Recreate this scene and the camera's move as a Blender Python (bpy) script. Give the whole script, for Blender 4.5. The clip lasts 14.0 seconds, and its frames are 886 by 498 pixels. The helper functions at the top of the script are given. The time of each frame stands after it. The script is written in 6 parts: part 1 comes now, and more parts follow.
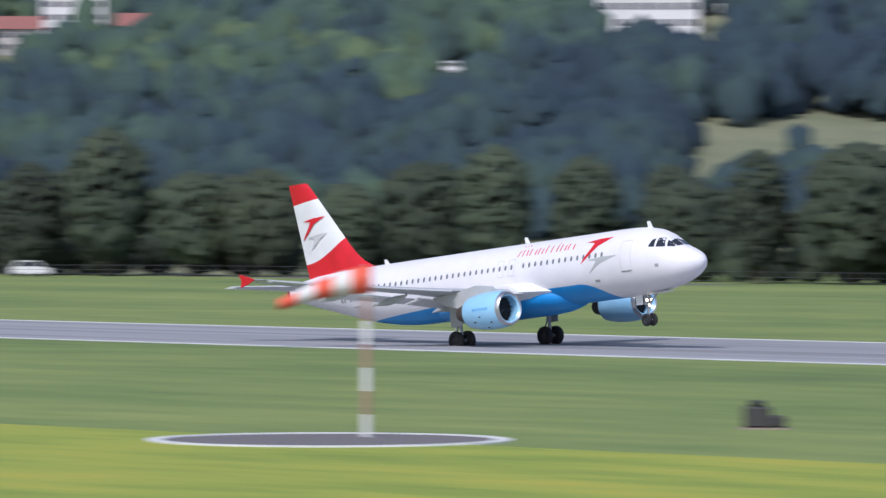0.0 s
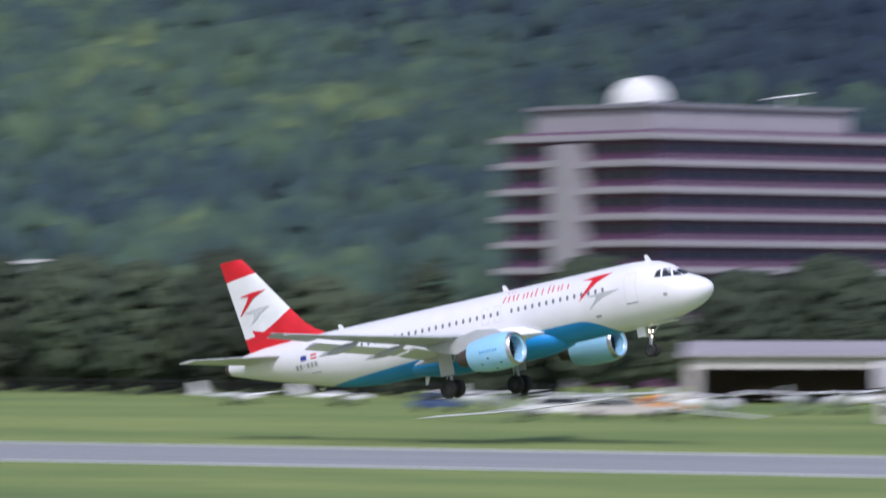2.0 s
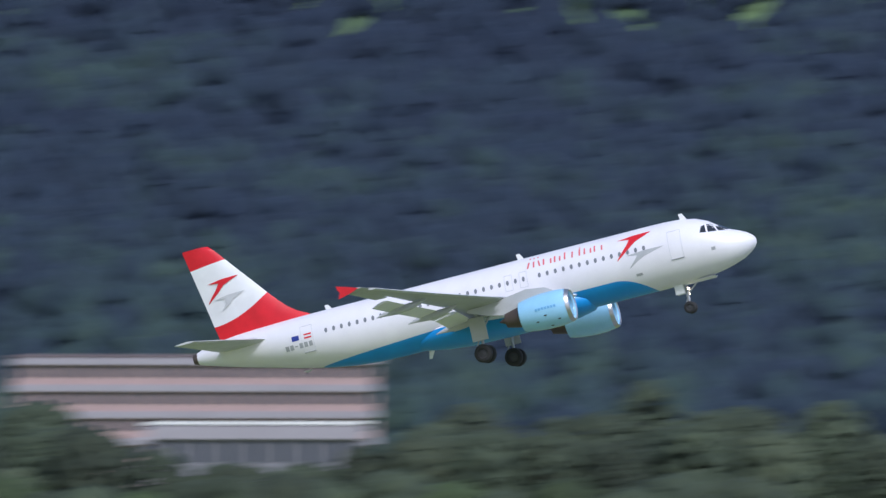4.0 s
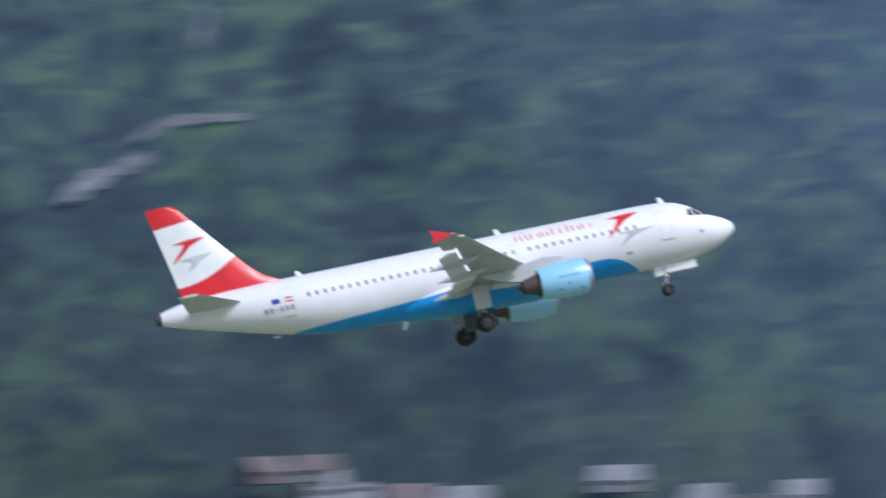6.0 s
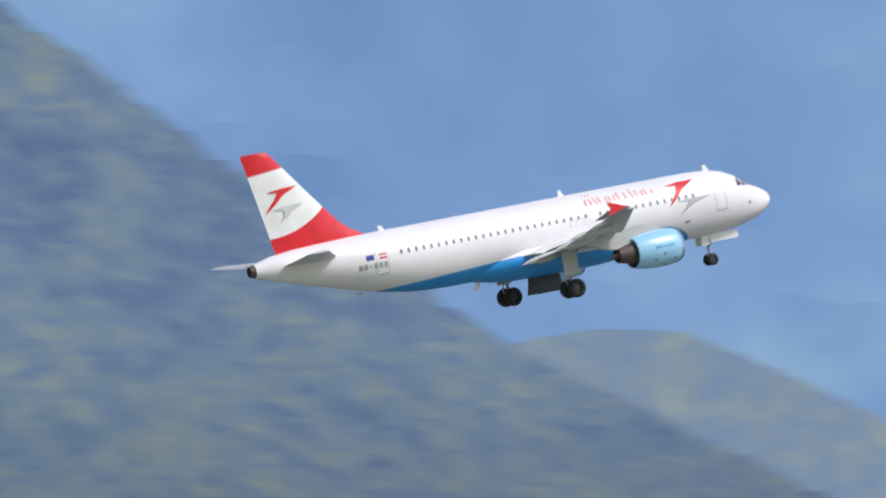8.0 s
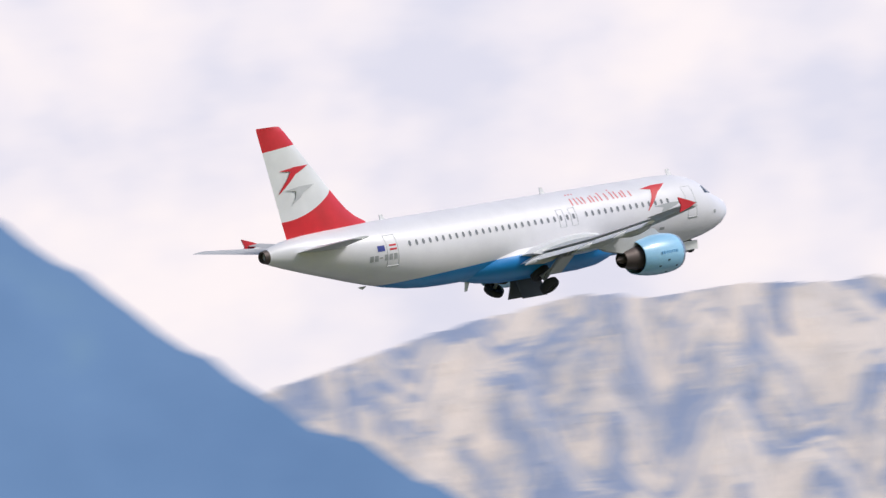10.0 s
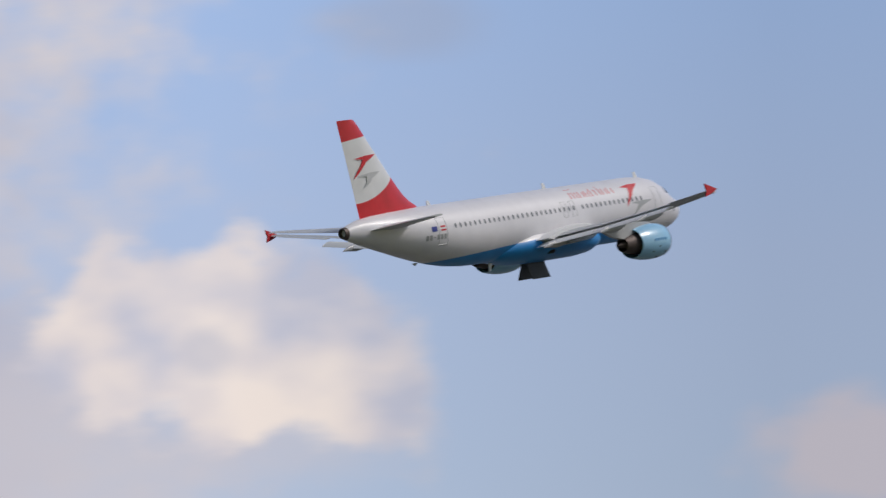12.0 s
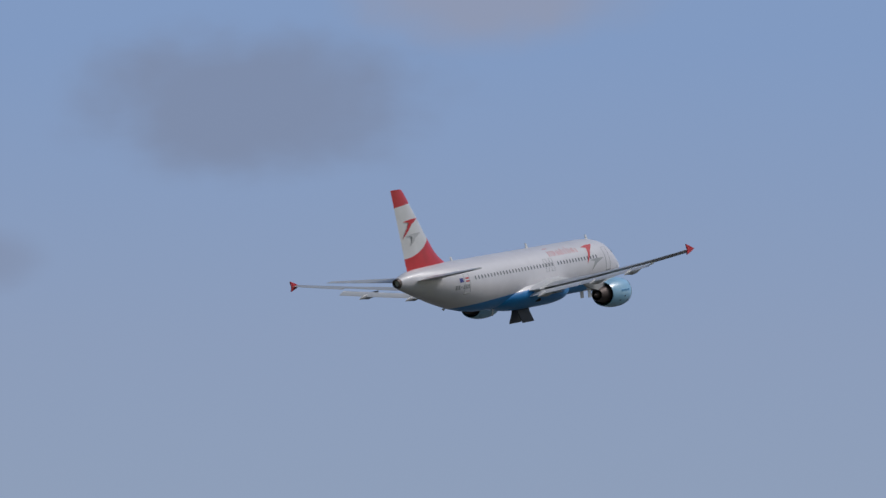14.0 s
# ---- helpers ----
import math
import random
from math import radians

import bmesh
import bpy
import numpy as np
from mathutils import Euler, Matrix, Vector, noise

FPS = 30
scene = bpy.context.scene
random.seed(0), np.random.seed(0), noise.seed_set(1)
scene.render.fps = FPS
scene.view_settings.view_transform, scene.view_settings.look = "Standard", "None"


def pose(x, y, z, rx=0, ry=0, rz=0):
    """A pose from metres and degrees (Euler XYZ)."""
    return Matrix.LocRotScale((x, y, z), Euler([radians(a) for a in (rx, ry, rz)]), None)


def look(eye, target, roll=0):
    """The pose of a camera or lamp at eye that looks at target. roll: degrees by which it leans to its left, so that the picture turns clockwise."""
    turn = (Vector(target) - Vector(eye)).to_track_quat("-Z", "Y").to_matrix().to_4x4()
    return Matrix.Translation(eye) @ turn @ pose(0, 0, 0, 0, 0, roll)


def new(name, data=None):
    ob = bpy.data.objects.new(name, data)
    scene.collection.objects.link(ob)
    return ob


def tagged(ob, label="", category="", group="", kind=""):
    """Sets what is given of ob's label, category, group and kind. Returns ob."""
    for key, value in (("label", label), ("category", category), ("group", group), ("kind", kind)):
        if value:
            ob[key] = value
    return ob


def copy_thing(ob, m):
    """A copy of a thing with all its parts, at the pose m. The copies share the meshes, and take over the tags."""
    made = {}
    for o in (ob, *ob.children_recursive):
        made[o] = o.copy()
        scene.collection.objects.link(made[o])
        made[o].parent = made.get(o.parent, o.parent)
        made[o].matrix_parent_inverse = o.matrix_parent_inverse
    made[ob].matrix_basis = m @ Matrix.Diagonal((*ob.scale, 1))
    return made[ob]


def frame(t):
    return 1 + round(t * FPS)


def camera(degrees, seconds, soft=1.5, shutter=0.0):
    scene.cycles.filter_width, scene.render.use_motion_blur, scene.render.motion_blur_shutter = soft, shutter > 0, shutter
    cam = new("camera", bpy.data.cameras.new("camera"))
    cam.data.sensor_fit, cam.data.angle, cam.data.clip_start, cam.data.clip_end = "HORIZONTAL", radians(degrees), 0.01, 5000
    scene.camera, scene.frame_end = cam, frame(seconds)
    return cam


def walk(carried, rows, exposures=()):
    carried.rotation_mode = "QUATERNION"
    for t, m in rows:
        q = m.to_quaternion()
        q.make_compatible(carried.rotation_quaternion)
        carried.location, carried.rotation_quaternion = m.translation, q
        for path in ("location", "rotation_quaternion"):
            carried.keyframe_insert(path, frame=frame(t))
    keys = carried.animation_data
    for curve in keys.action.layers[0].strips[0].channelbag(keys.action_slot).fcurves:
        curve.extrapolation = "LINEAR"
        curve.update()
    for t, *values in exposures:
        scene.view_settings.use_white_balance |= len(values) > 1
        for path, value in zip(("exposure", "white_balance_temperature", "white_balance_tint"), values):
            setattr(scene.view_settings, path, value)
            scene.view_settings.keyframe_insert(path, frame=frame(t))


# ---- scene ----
# Camera on the airfield's edge, turning with the departing airliner.
cam = camera(8.581, 14.0, soft=1.4, shutter=0.75)
# seconds, place, tilt and turn of the camera
CAMERA_TABLE = (
    (0, -65.51, 68.80, 8.0, 89.677, 51.375),
    (0.1, -63.53, 66.71, 8.0, 89.675, 50.669),
    (0.2, -61.54, 64.63, 8.0, 89.674, 49.972),
    (0.3, -59.56, 62.54, 8.0, 89.672, 49.271),
    (0.4, -57.57, 60.46, 8.0, 89.671, 48.551),
    (0.5, -55.59, 58.37, 8.0, 89.671, 47.800),
    (0.6, -53.60, 56.29, 8.0, 89.676, 47.008),
    (0.7, -51.62, 54.20, 8.0, 89.688, 46.181),
    (0.8, -49.63, 52.12, 8.0, 89.705, 45.332),
    (0.9, -47.65, 50.03, 8.0, 89.726, 44.472),
    (1, -45.66, 47.95, 8.0, 89.748, 43.611),
    (1.1, -43.68, 45.86, 8.0, 89.771, 42.750),
    (1.2, -41.69, 43.78, 8.0, 89.798, 41.881),
    (1.3, -39.71, 41.69, 8.0, 89.831, 41.004),
    (1.4, -37.72, 39.61, 8.0, 89.872, 40.118),
    (1.5, -35.73, 37.53, 8.0, 89.923, 39.225),
    (1.6, -33.75, 35.44, 8.0, 90.014, 38.320),
    (1.7, -31.76, 33.36, 8.0, 90.157, 37.405),
    (1.8, -29.78, 31.27, 8.0, 90.328, 36.482),
    (1.9, -27.79, 29.19, 8.0, 90.501, 35.556),
    (2, -25.81, 27.10, 8.0, 90.652, 34.630),
    (2.1, -23.82, 25.02, 8.0, 90.800, 33.709),
    (2.2, -21.84, 22.93, 8.0, 90.960, 32.788),
    (2.3, -19.85, 20.85, 8.0, 91.107, 31.865),
    (2.4, -17.87, 18.76, 8.0, 91.214, 30.932),
    (2.5, -15.88, 16.68, 8.0, 91.256, 29.986),
    (2.6, -13.90, 14.59, 8.0, 91.248, 29.026),
    (2.7, -11.91, 12.51, 8.0, 91.230, 28.054),
    (2.8, -9.93, 10.42, 8.0, 91.209, 27.072),
    (2.9, -7.94, 8.34, 8.0, 91.192, 26.080),
    (3, -5.96, 6.25, 8.0, 91.184, 25.079),
    (3.1, -3.97, 4.17, 8.0, 91.203, 24.075),
    (3.2, -1.99, 2.08, 8.0, 91.254, 23.068),
    (3.3, 0.00, 0.00, 8.0, 91.326, 22.048),
    (3.4, 0.00, 0.00, 8.0, 91.410, 21.007),
    (3.5, 0.00, 0.00, 8.0, 91.497, 19.936),
    (3.6, 0.00, 0.00, 8.0, 91.605, 18.821),
    (3.7, 0.00, 0.00, 8.0, 91.727, 17.661),
    (3.8, 0.00, 0.00, 8.0, 91.839, 16.480),
    (3.9, 0.00, 0.00, 8.0, 91.951, 15.289),
    (4, 0.00, 0.00, 8.0, 92.064, 14.090),
    (4.1, 0.00, 0.00, 8.0, 92.177, 12.882),
    (4.2, 0.00, 0.00, 8.0, 92.290, 11.666),
    (4.3, 0.00, 0.00, 8.0, 92.403, 10.442),
    (4.4, 0.00, 0.00, 8.0, 92.516, 9.211),
    (4.5, 0.00, 0.00, 8.0, 92.628, 7.973),
    (4.6, 0.00, 0.00, 8.0, 92.739, 6.727),
    (4.7, 0.00, 0.00, 8.0, 92.849, 5.476),
    (4.8, 0.00, 0.00, 8.0, 92.958, 4.218),
    (4.9, 0.00, 0.00, 8.0, 93.065, 2.955),
    (5, 0.00, 0.00, 8.0, 93.170, 1.686),
    (5.1, 0.00, 0.00, 8.0, 93.274, 0.412),
    (5.2, 0.00, 0.00, 8.0, 93.375, -0.866),
    (5.3, 0.00, 0.00, 8.0, 93.473, -2.149),
    (5.4, 0.00, 0.00, 8.0, 93.569, -3.436),
    (5.5, 0.00, 0.00, 8.0, 93.662, -4.726),
    (5.6, 0.00, 0.00, 8.0, 93.752, -6.020),
    (5.7, 0.00, 0.00, 8.0, 93.838, -7.316),
    (5.8, 0.00, 0.00, 8.0, 93.920, -8.615),
    (5.9, 0.00, 0.00, 8.0, 93.990, -9.950),
    (6, 0.00, 0.00, 8.0, 94.063, -11.274),
    (6.1, 0.00, 0.00, 8.0, 94.161, -12.543),
    (6.2, 0.00, 0.00, 8.0, 94.278, -13.789),
    (6.3, 0.00, 0.00, 8.0, 94.406, -15.010),
    (6.4, 0.00, 0.00, 8.0, 94.538, -16.201),
    (6.5, 0.00, 0.00, 8.0, 94.666, -17.360),
    (6.6, 0.00, 0.00, 8.0, 94.789, -18.500),
    (6.7, 0.00, 0.00, 8.0, 94.914, -19.626),
    (6.8, 0.00, 0.00, 8.0, 95.039, -20.719),
    (6.9, 0.00, 0.00, 8.0, 95.167, -21.761),
    (7, 0.00, 0.00, 8.0, 95.296, -22.733),
    (7.1, 0.00, 0.00, 8.0, 95.449, -23.620),
    (7.2, 0.00, 0.00, 8.0, 95.623, -24.439),
    (7.3, 0.00, 0.00, 8.0, 95.789, -25.227),
    (7.4, 0.16, 0.16, 8.0, 95.919, -26.017),
    (7.5, 0.63, 0.63, 8.0, 95.982, -26.845),
    (7.6, 1.39, 1.39, 8.0, 95.998, -27.711),
    (7.7, 2.41, 2.41, 8.0, 96.008, -28.592),
    (7.8, 3.67, 3.67, 8.0, 96.015, -29.489),
    (7.9, 5.15, 5.15, 8.0, 96.023, -30.405),
    (8, 6.83, 6.83, 8.0, 96.037, -31.341),
    (8.1, 8.68, 8.68, 8.0, 96.059, -32.334),
    (8.2, 10.69, 10.69, 8.0, 96.091, -33.315),
    (8.3, 12.83, 12.83, 8.0, 96.131, -34.230),
    (8.4, 15.08, 15.08, 8.0, 96.176, -35.126),
    (8.5, 17.42, 17.42, 8.0, 96.228, -36.004),
    (8.6, 19.83, 19.83, 8.0, 96.285, -36.867),
    (8.7, 22.28, 22.28, 8.0, 96.347, -37.716),
    (8.8, 24.75, 24.75, 8.0, 96.415, -38.552),
    (8.9, 27.22, 27.22, 8.0, 96.486, -39.378),
    (9, 29.67, 29.67, 8.0, 96.562, -40.196),
    (9.1, 32.07, 32.07, 8.0, 96.641, -41.006),
    (9.2, 34.41, 34.41, 8.0, 96.723, -41.811),
    (9.3, 36.66, 36.66, 8.0, 96.808, -42.612),
    (9.4, 38.81, 38.81, 8.0, 96.895, -43.412),
    (9.5, 40.82, 40.82, 8.0, 96.984, -44.212),
    (9.6, 42.67, 42.67, 8.0, 97.075, -45.013),
    (9.7, 44.35, 44.35, 8.0, 97.166, -45.818),
    (9.8, 45.83, 45.83, 8.0, 97.259, -46.628),
    (9.9, 47.09, 47.09, 8.0, 97.351, -47.444),
    (10, 48.11, 48.11, 8.0, 97.443, -48.270),
    (10.1, 48.87, 48.87, 8.0, 97.535, -49.106),
    (10.2, 49.34, 49.34, 8.0, 97.625, -49.953),
    (10.3, 49.50, 49.50, 8.0, 97.714, -50.815),
    (10.4, 49.50, 49.50, 8.0, 97.822, -51.711),
    (10.5, 49.50, 49.50, 8.0, 97.906, -52.597),
    (10.6, 49.50, 49.50, 8.0, 97.941, -53.433),
    (10.7, 49.50, 49.50, 8.0, 97.964, -54.247),
    (10.8, 49.50, 49.50, 8.0, 97.981, -55.042),
    (10.9, 49.50, 49.50, 8.0, 98.000, -55.821),
    (11, 49.50, 49.50, 8.0, 98.027, -56.589),
    (11.1, 49.50, 49.50, 8.0, 98.066, -57.336),
    (11.2, 49.50, 49.50, 8.0, 98.116, -58.061),
    (11.3, 49.50, 49.50, 8.0, 98.171, -58.778),
    (11.4, 49.50, 49.50, 8.0, 98.226, -59.498),
    (11.5, 49.50, 49.50, 8.0, 98.274, -60.235),
    (11.6, 49.50, 49.50, 8.0, 98.313, -61.000),
    (11.7, 49.50, 49.50, 8.0, 98.348, -61.785),
    (11.8, 49.50, 49.50, 8.0, 98.382, -62.573),
    (11.9, 49.50, 49.50, 8.0, 98.420, -63.345),
    (12, 49.50, 49.50, 8.0, 98.466, -64.084),
    (12.1, 49.50, 49.50, 8.0, 98.529, -64.788),
    (12.2, 49.50, 49.50, 8.0, 98.611, -65.472),
    (12.3, 49.50, 49.50, 8.0, 98.699, -66.139),
    (12.4, 49.50, 49.50, 8.0, 98.778, -66.790),
    (12.5, 49.50, 49.50, 8.0, 98.838, -67.428),
    (12.6, 49.50, 49.50, 8.0, 98.879, -68.066),
    (12.7, 49.50, 49.50, 8.0, 98.913, -68.702),
    (12.8, 49.50, 49.50, 8.0, 98.943, -69.319),
    (12.9, 49.50, 49.50, 8.0, 98.972, -69.902),
    (13, 49.50, 49.50, 8.0, 99.003, -70.433),
    (13.1, 49.50, 49.50, 8.0, 99.037, -70.904),
    (13.2, 49.50, 49.50, 8.0, 99.072, -71.331),
    (13.3, 49.50, 49.50, 8.0, 99.106, -71.737),
    (13.4, 49.50, 49.50, 8.0, 99.139, -72.143),
    (13.5, 49.50, 49.50, 8.0, 99.167, -72.571),
    (13.6, 49.50, 49.50, 8.0, 99.192, -73.024),
    (13.7, 49.50, 49.50, 8.0, 99.214, -73.489),
    (13.8, 49.50, 49.50, 8.0, 99.235, -73.960),
    (13.9, 49.50, 49.50, 8.0, 99.256, -74.432),
    (14, 49.50, 49.50, 8.0, 99.277, -74.901),
)
CAMERA_ROWS = [(t, pose(x, y, z, tilt, 0, turn)) for t, x, y, z, tilt, turn in CAMERA_TABLE]
# seconds, place, roll, pitch and heading of the airliner
PLANE_TABLE = (
    (0, -348.83, 299.59, 3.93, 1.61, -5.95, 3.86),
    (0.1, -346.09, 302.78, 3.91, 1.40, -6.13, 3.67),
    (0.2, -343.58, 306.19, 3.88, 1.18, -6.31, 3.48),
    (0.3, -340.84, 309.54, 3.85, 0.97, -6.49, 3.29),
    (0.4, -337.41, 312.52, 3.83, 0.79, -6.67, 3.10),
    (0.5, -332.82, 314.77, 3.82, 0.68, -6.87, 2.92),
    (0.6, -327.39, 316.58, 3.86, 0.60, -7.10, 2.73),
    (0.7, -321.76, 318.45, 3.96, 0.54, -7.34, 2.55),
    (0.8, -315.96, 320.33, 4.09, 0.49, -7.60, 2.37),
    (0.9, -310.04, 322.17, 4.23, 0.46, -7.86, 2.18),
    (1, -304.06, 323.92, 4.38, 0.45, -8.12, 1.97),
    (1.1, -298.05, 325.38, 4.53, 0.50, -8.38, 1.73),
    (1.2, -291.98, 326.53, 4.71, 0.65, -8.65, 1.47),
    (1.3, -285.78, 327.53, 4.93, 0.84, -8.91, 1.20),
    (1.4, -279.39, 328.53, 5.20, 1.03, -9.18, 0.93),
    (1.5, -272.72, 329.68, 5.53, 1.18, -9.43, 0.70),
    (1.6, -265.67, 330.90, 5.86, 1.30, -9.68, 0.49),
    (1.7, -258.34, 332.03, 6.14, 1.43, -9.93, 0.29),
    (1.8, -250.89, 333.13, 6.40, 1.55, -10.17, 0.10),
    (1.9, -243.52, 334.25, 6.67, 1.63, -10.38, -0.07),
    (2, -236.39, 335.48, 7.00, 1.67, -10.56, -0.21),
    (2.1, -229.72, 337.10, 7.44, 1.55, -10.69, -0.35),
    (2.2, -223.39, 339.12, 7.95, 1.26, -10.79, -0.49),
    (2.3, -217.11, 341.27, 8.44, 0.90, -10.88, -0.61),
    (2.4, -210.56, 343.23, 8.82, 0.56, -10.99, -0.70),
    (2.5, -203.47, 344.65, 8.96, 0.33, -11.13, -0.74),
    (2.6, -195.42, 345.20, 9.17, 0.21, -11.39, -0.75),
    (2.7, -186.52, 345.01, 9.69, 0.12, -11.77, -0.75),
    (2.8, -177.31, 344.49, 10.35, 0.04, -12.18, -0.76),
    (2.9, -168.29, 344.08, 10.99, -0.04, -12.55, -0.76),
    (3, -159.92, 344.24, 11.45, -0.13, -12.79, -0.77),
    (3.1, -152.41, 345.68, 11.90, -0.25, -12.90, -0.78),
    (3.2, -145.39, 348.30, 12.55, -0.40, -12.99, -0.81),
    (3.3, -138.39, 351.29, 13.32, -0.54, -13.06, -0.84),
    (3.4, -132.98, 355.92, 14.08, -0.65, -13.14, -0.87),
    (3.5, -126.82, 359.22, 14.74, -0.69, -13.25, -0.90),
    (3.6, -119.33, 359.07, 15.29, -0.67, -13.47, -0.93),
    (3.7, -111.45, 358.65, 15.91, -0.66, -13.63, -0.96),
    (3.8, -103.88, 360.37, 16.63, -0.67, -13.63, -0.99),
    (3.9, -96.24, 361.97, 17.36, -0.70, -13.61, -1.01),
    (4, -88.51, 363.47, 18.10, -0.76, -13.59, -1.04),
    (4.1, -80.71, 364.84, 18.84, -0.84, -13.56, -1.07),
    (4.2, -72.84, 366.10, 19.58, -0.93, -13.52, -1.10),
    (4.3, -64.91, 367.22, 20.33, -1.04, -13.48, -1.12),
    (4.4, -56.91, 368.21, 21.08, -1.17, -13.43, -1.15),
    (4.5, -48.85, 369.05, 21.82, -1.30, -13.37, -1.18),
    (4.6, -40.74, 369.76, 22.57, -1.45, -13.31, -1.20),
    (4.7, -32.58, 370.31, 23.32, -1.61, -13.24, -1.23),
    (4.8, -24.39, 370.71, 24.06, -1.77, -13.17, -1.25),
    (4.9, -16.15, 370.96, 24.80, -1.94, -13.10, -1.28),
    (5, -7.88, 371.04, 25.53, -2.12, -13.02, -1.30),
    (5.1, 0.42, 370.96, 26.25, -2.30, -12.94, -1.32),
    (5.2, 8.73, 370.72, 26.97, -2.48, -12.86, -1.33),
    (5.3, 17.06, 370.31, 27.67, -2.65, -12.77, -1.35),
    (5.4, 25.40, 369.72, 28.37, -2.83, -12.69, -1.36),
    (5.5, 33.73, 368.97, 29.05, -3.00, -12.60, -1.37),
    (5.6, 42.07, 368.04, 29.72, -3.16, -12.52, -1.38),
    (5.7, 50.39, 366.93, 30.37, -3.32, -12.43, -1.39),
    (5.8, 58.69, 365.65, 31.00, -3.46, -12.35, -1.39),
    (5.9, 66.43, 364.92, 31.82, -3.64, -12.24, -1.14),
    (6, 73.83, 364.70, 32.74, -3.75, -12.13, -0.88),
    (6.1, 81.37, 364.48, 33.64, -3.72, -12.05, -0.88),
    (6.2, 88.90, 364.49, 34.67, -3.64, -11.96, -0.88),
    (6.3, 96.47, 364.62, 35.77, -3.52, -11.89, -0.88),
    (6.4, 104.15, 364.77, 36.89, -3.37, -11.83, -0.88),
    (6.5, 111.99, 364.82, 37.97, -3.21, -11.81, -0.88),
    (6.6, 120.09, 364.86, 39.03, -2.99, -11.84, -0.88),
    (6.7, 128.38, 365.01, 40.12, -2.70, -11.91, -0.90),
    (6.8, 136.69, 365.20, 41.25, -2.36, -11.99, -0.91),
    (6.9, 144.81, 365.36, 42.41, -2.00, -12.06, -0.92),
    (7, 152.54, 365.46, 43.58, -1.66, -12.09, -0.93),
    (7.1, 160.07, 365.96, 44.86, -1.29, -12.08, -0.92),
    (7.2, 167.65, 366.90, 46.24, -0.89, -12.05, -0.91),
    (7.3, 175.09, 367.55, 47.52, -0.49, -12.01, -0.90),
    (7.4, 182.34, 367.38, 48.50, -0.14, -11.97, -0.90),
    (7.5, 189.25, 365.82, 48.97, 0.12, -11.96, -0.89),
    (7.6, 194.00, 359.61, 48.89, 0.29, -12.01, -0.91),
    (7.7, 195.87, 348.17, 48.45, 0.45, -12.12, -0.97),
    (7.8, 196.27, 334.61, 47.85, 0.58, -12.26, -1.06),
    (7.9, 196.70, 321.71, 47.26, 0.69, -12.38, -1.16),
    (8, 198.62, 311.83, 46.84, 0.78, -12.44, -1.28),
    (8.1, 201.87, 303.96, 46.64, 0.86, -12.46, -1.49),
    (8.2, 206.34, 298.63, 46.57, 0.93, -12.46, -1.71),
    (8.3, 211.97, 296.07, 46.60, 0.97, -12.46, -1.84),
    (8.4, 217.58, 293.75, 46.67, 1.02, -12.45, -1.96),
    (8.5, 223.16, 291.65, 46.79, 1.06, -12.44, -2.06),
    (8.6, 228.70, 289.72, 46.95, 1.09, -12.42, -2.15),
    (8.7, 234.20, 287.95, 47.14, 1.12, -12.39, -2.23),
    (8.8, 239.65, 286.30, 47.37, 1.15, -12.36, -2.29),
    (8.9, 245.04, 284.74, 47.63, 1.18, -12.33, -2.36),
    (9, 250.35, 283.24, 47.92, 1.21, -12.30, -2.41),
    (9.1, 255.58, 281.77, 48.23, 1.23, -12.26, -2.47),
    (9.2, 260.71, 280.30, 48.57, 1.26, -12.23, -2.52),
    (9.3, 265.74, 278.79, 48.93, 1.28, -12.19, -2.57),
    (9.4, 270.64, 277.22, 49.30, 1.31, -12.15, -2.63),
    (9.5, 275.40, 275.55, 49.69, 1.33, -12.12, -2.68),
    (9.6, 280.01, 273.75, 50.10, 1.36, -12.09, -2.75),
    (9.7, 284.46, 271.79, 50.52, 1.38, -12.05, -2.82),
    (9.8, 288.73, 269.64, 50.94, 1.41, -12.03, -2.90),
    (9.9, 292.80, 267.25, 51.37, 1.44, -12.00, -3.00),
    (10, 296.66, 264.61, 51.81, 1.48, -11.98, -3.11),
    (10.1, 300.28, 261.67, 52.24, 1.52, -11.97, -3.23),
    (10.2, 303.66, 258.40, 52.68, 1.56, -11.96, -3.37),
    (10.3, 306.78, 254.77, 53.11, 1.60, -11.95, -3.53),
    (10.4, 312.24, 252.91, 53.98, 1.68, -11.99, -3.84),
    (10.5, 319.22, 252.06, 55.01, 1.73, -12.03, -4.26),
    (10.6, 325.39, 250.38, 55.86, 1.72, -12.00, -4.61),
    (10.7, 331.71, 248.67, 56.80, 1.68, -11.94, -4.95),
    (10.8, 337.75, 246.67, 57.71, 1.63, -11.87, -5.29),
    (10.9, 343.04, 244.10, 58.48, 1.56, -11.81, -5.64),
    (11, 347.07, 240.71, 58.99, 1.48, -11.79, -6.01),
    (11.1, 350.15, 236.71, 59.34, 1.32, -11.82, -6.42),
    (11.2, 352.98, 232.55, 59.71, 1.05, -11.90, -6.86),
    (11.3, 355.68, 228.35, 60.09, 0.76, -11.99, -7.31),
    (11.4, 358.32, 224.23, 60.49, 0.50, -12.07, -7.74),
    (11.5, 361.03, 220.32, 60.89, 0.36, -12.10, -8.13),
    (11.6, 364.75, 217.04, 61.44, 0.31, -12.08, -8.48),
    (11.7, 369.95, 214.51, 62.26, 0.27, -12.04, -8.81),
    (11.8, 376.01, 212.40, 63.23, 0.24, -11.99, -9.12),
    (11.9, 382.25, 210.43, 64.26, 0.21, -11.95, -9.41),
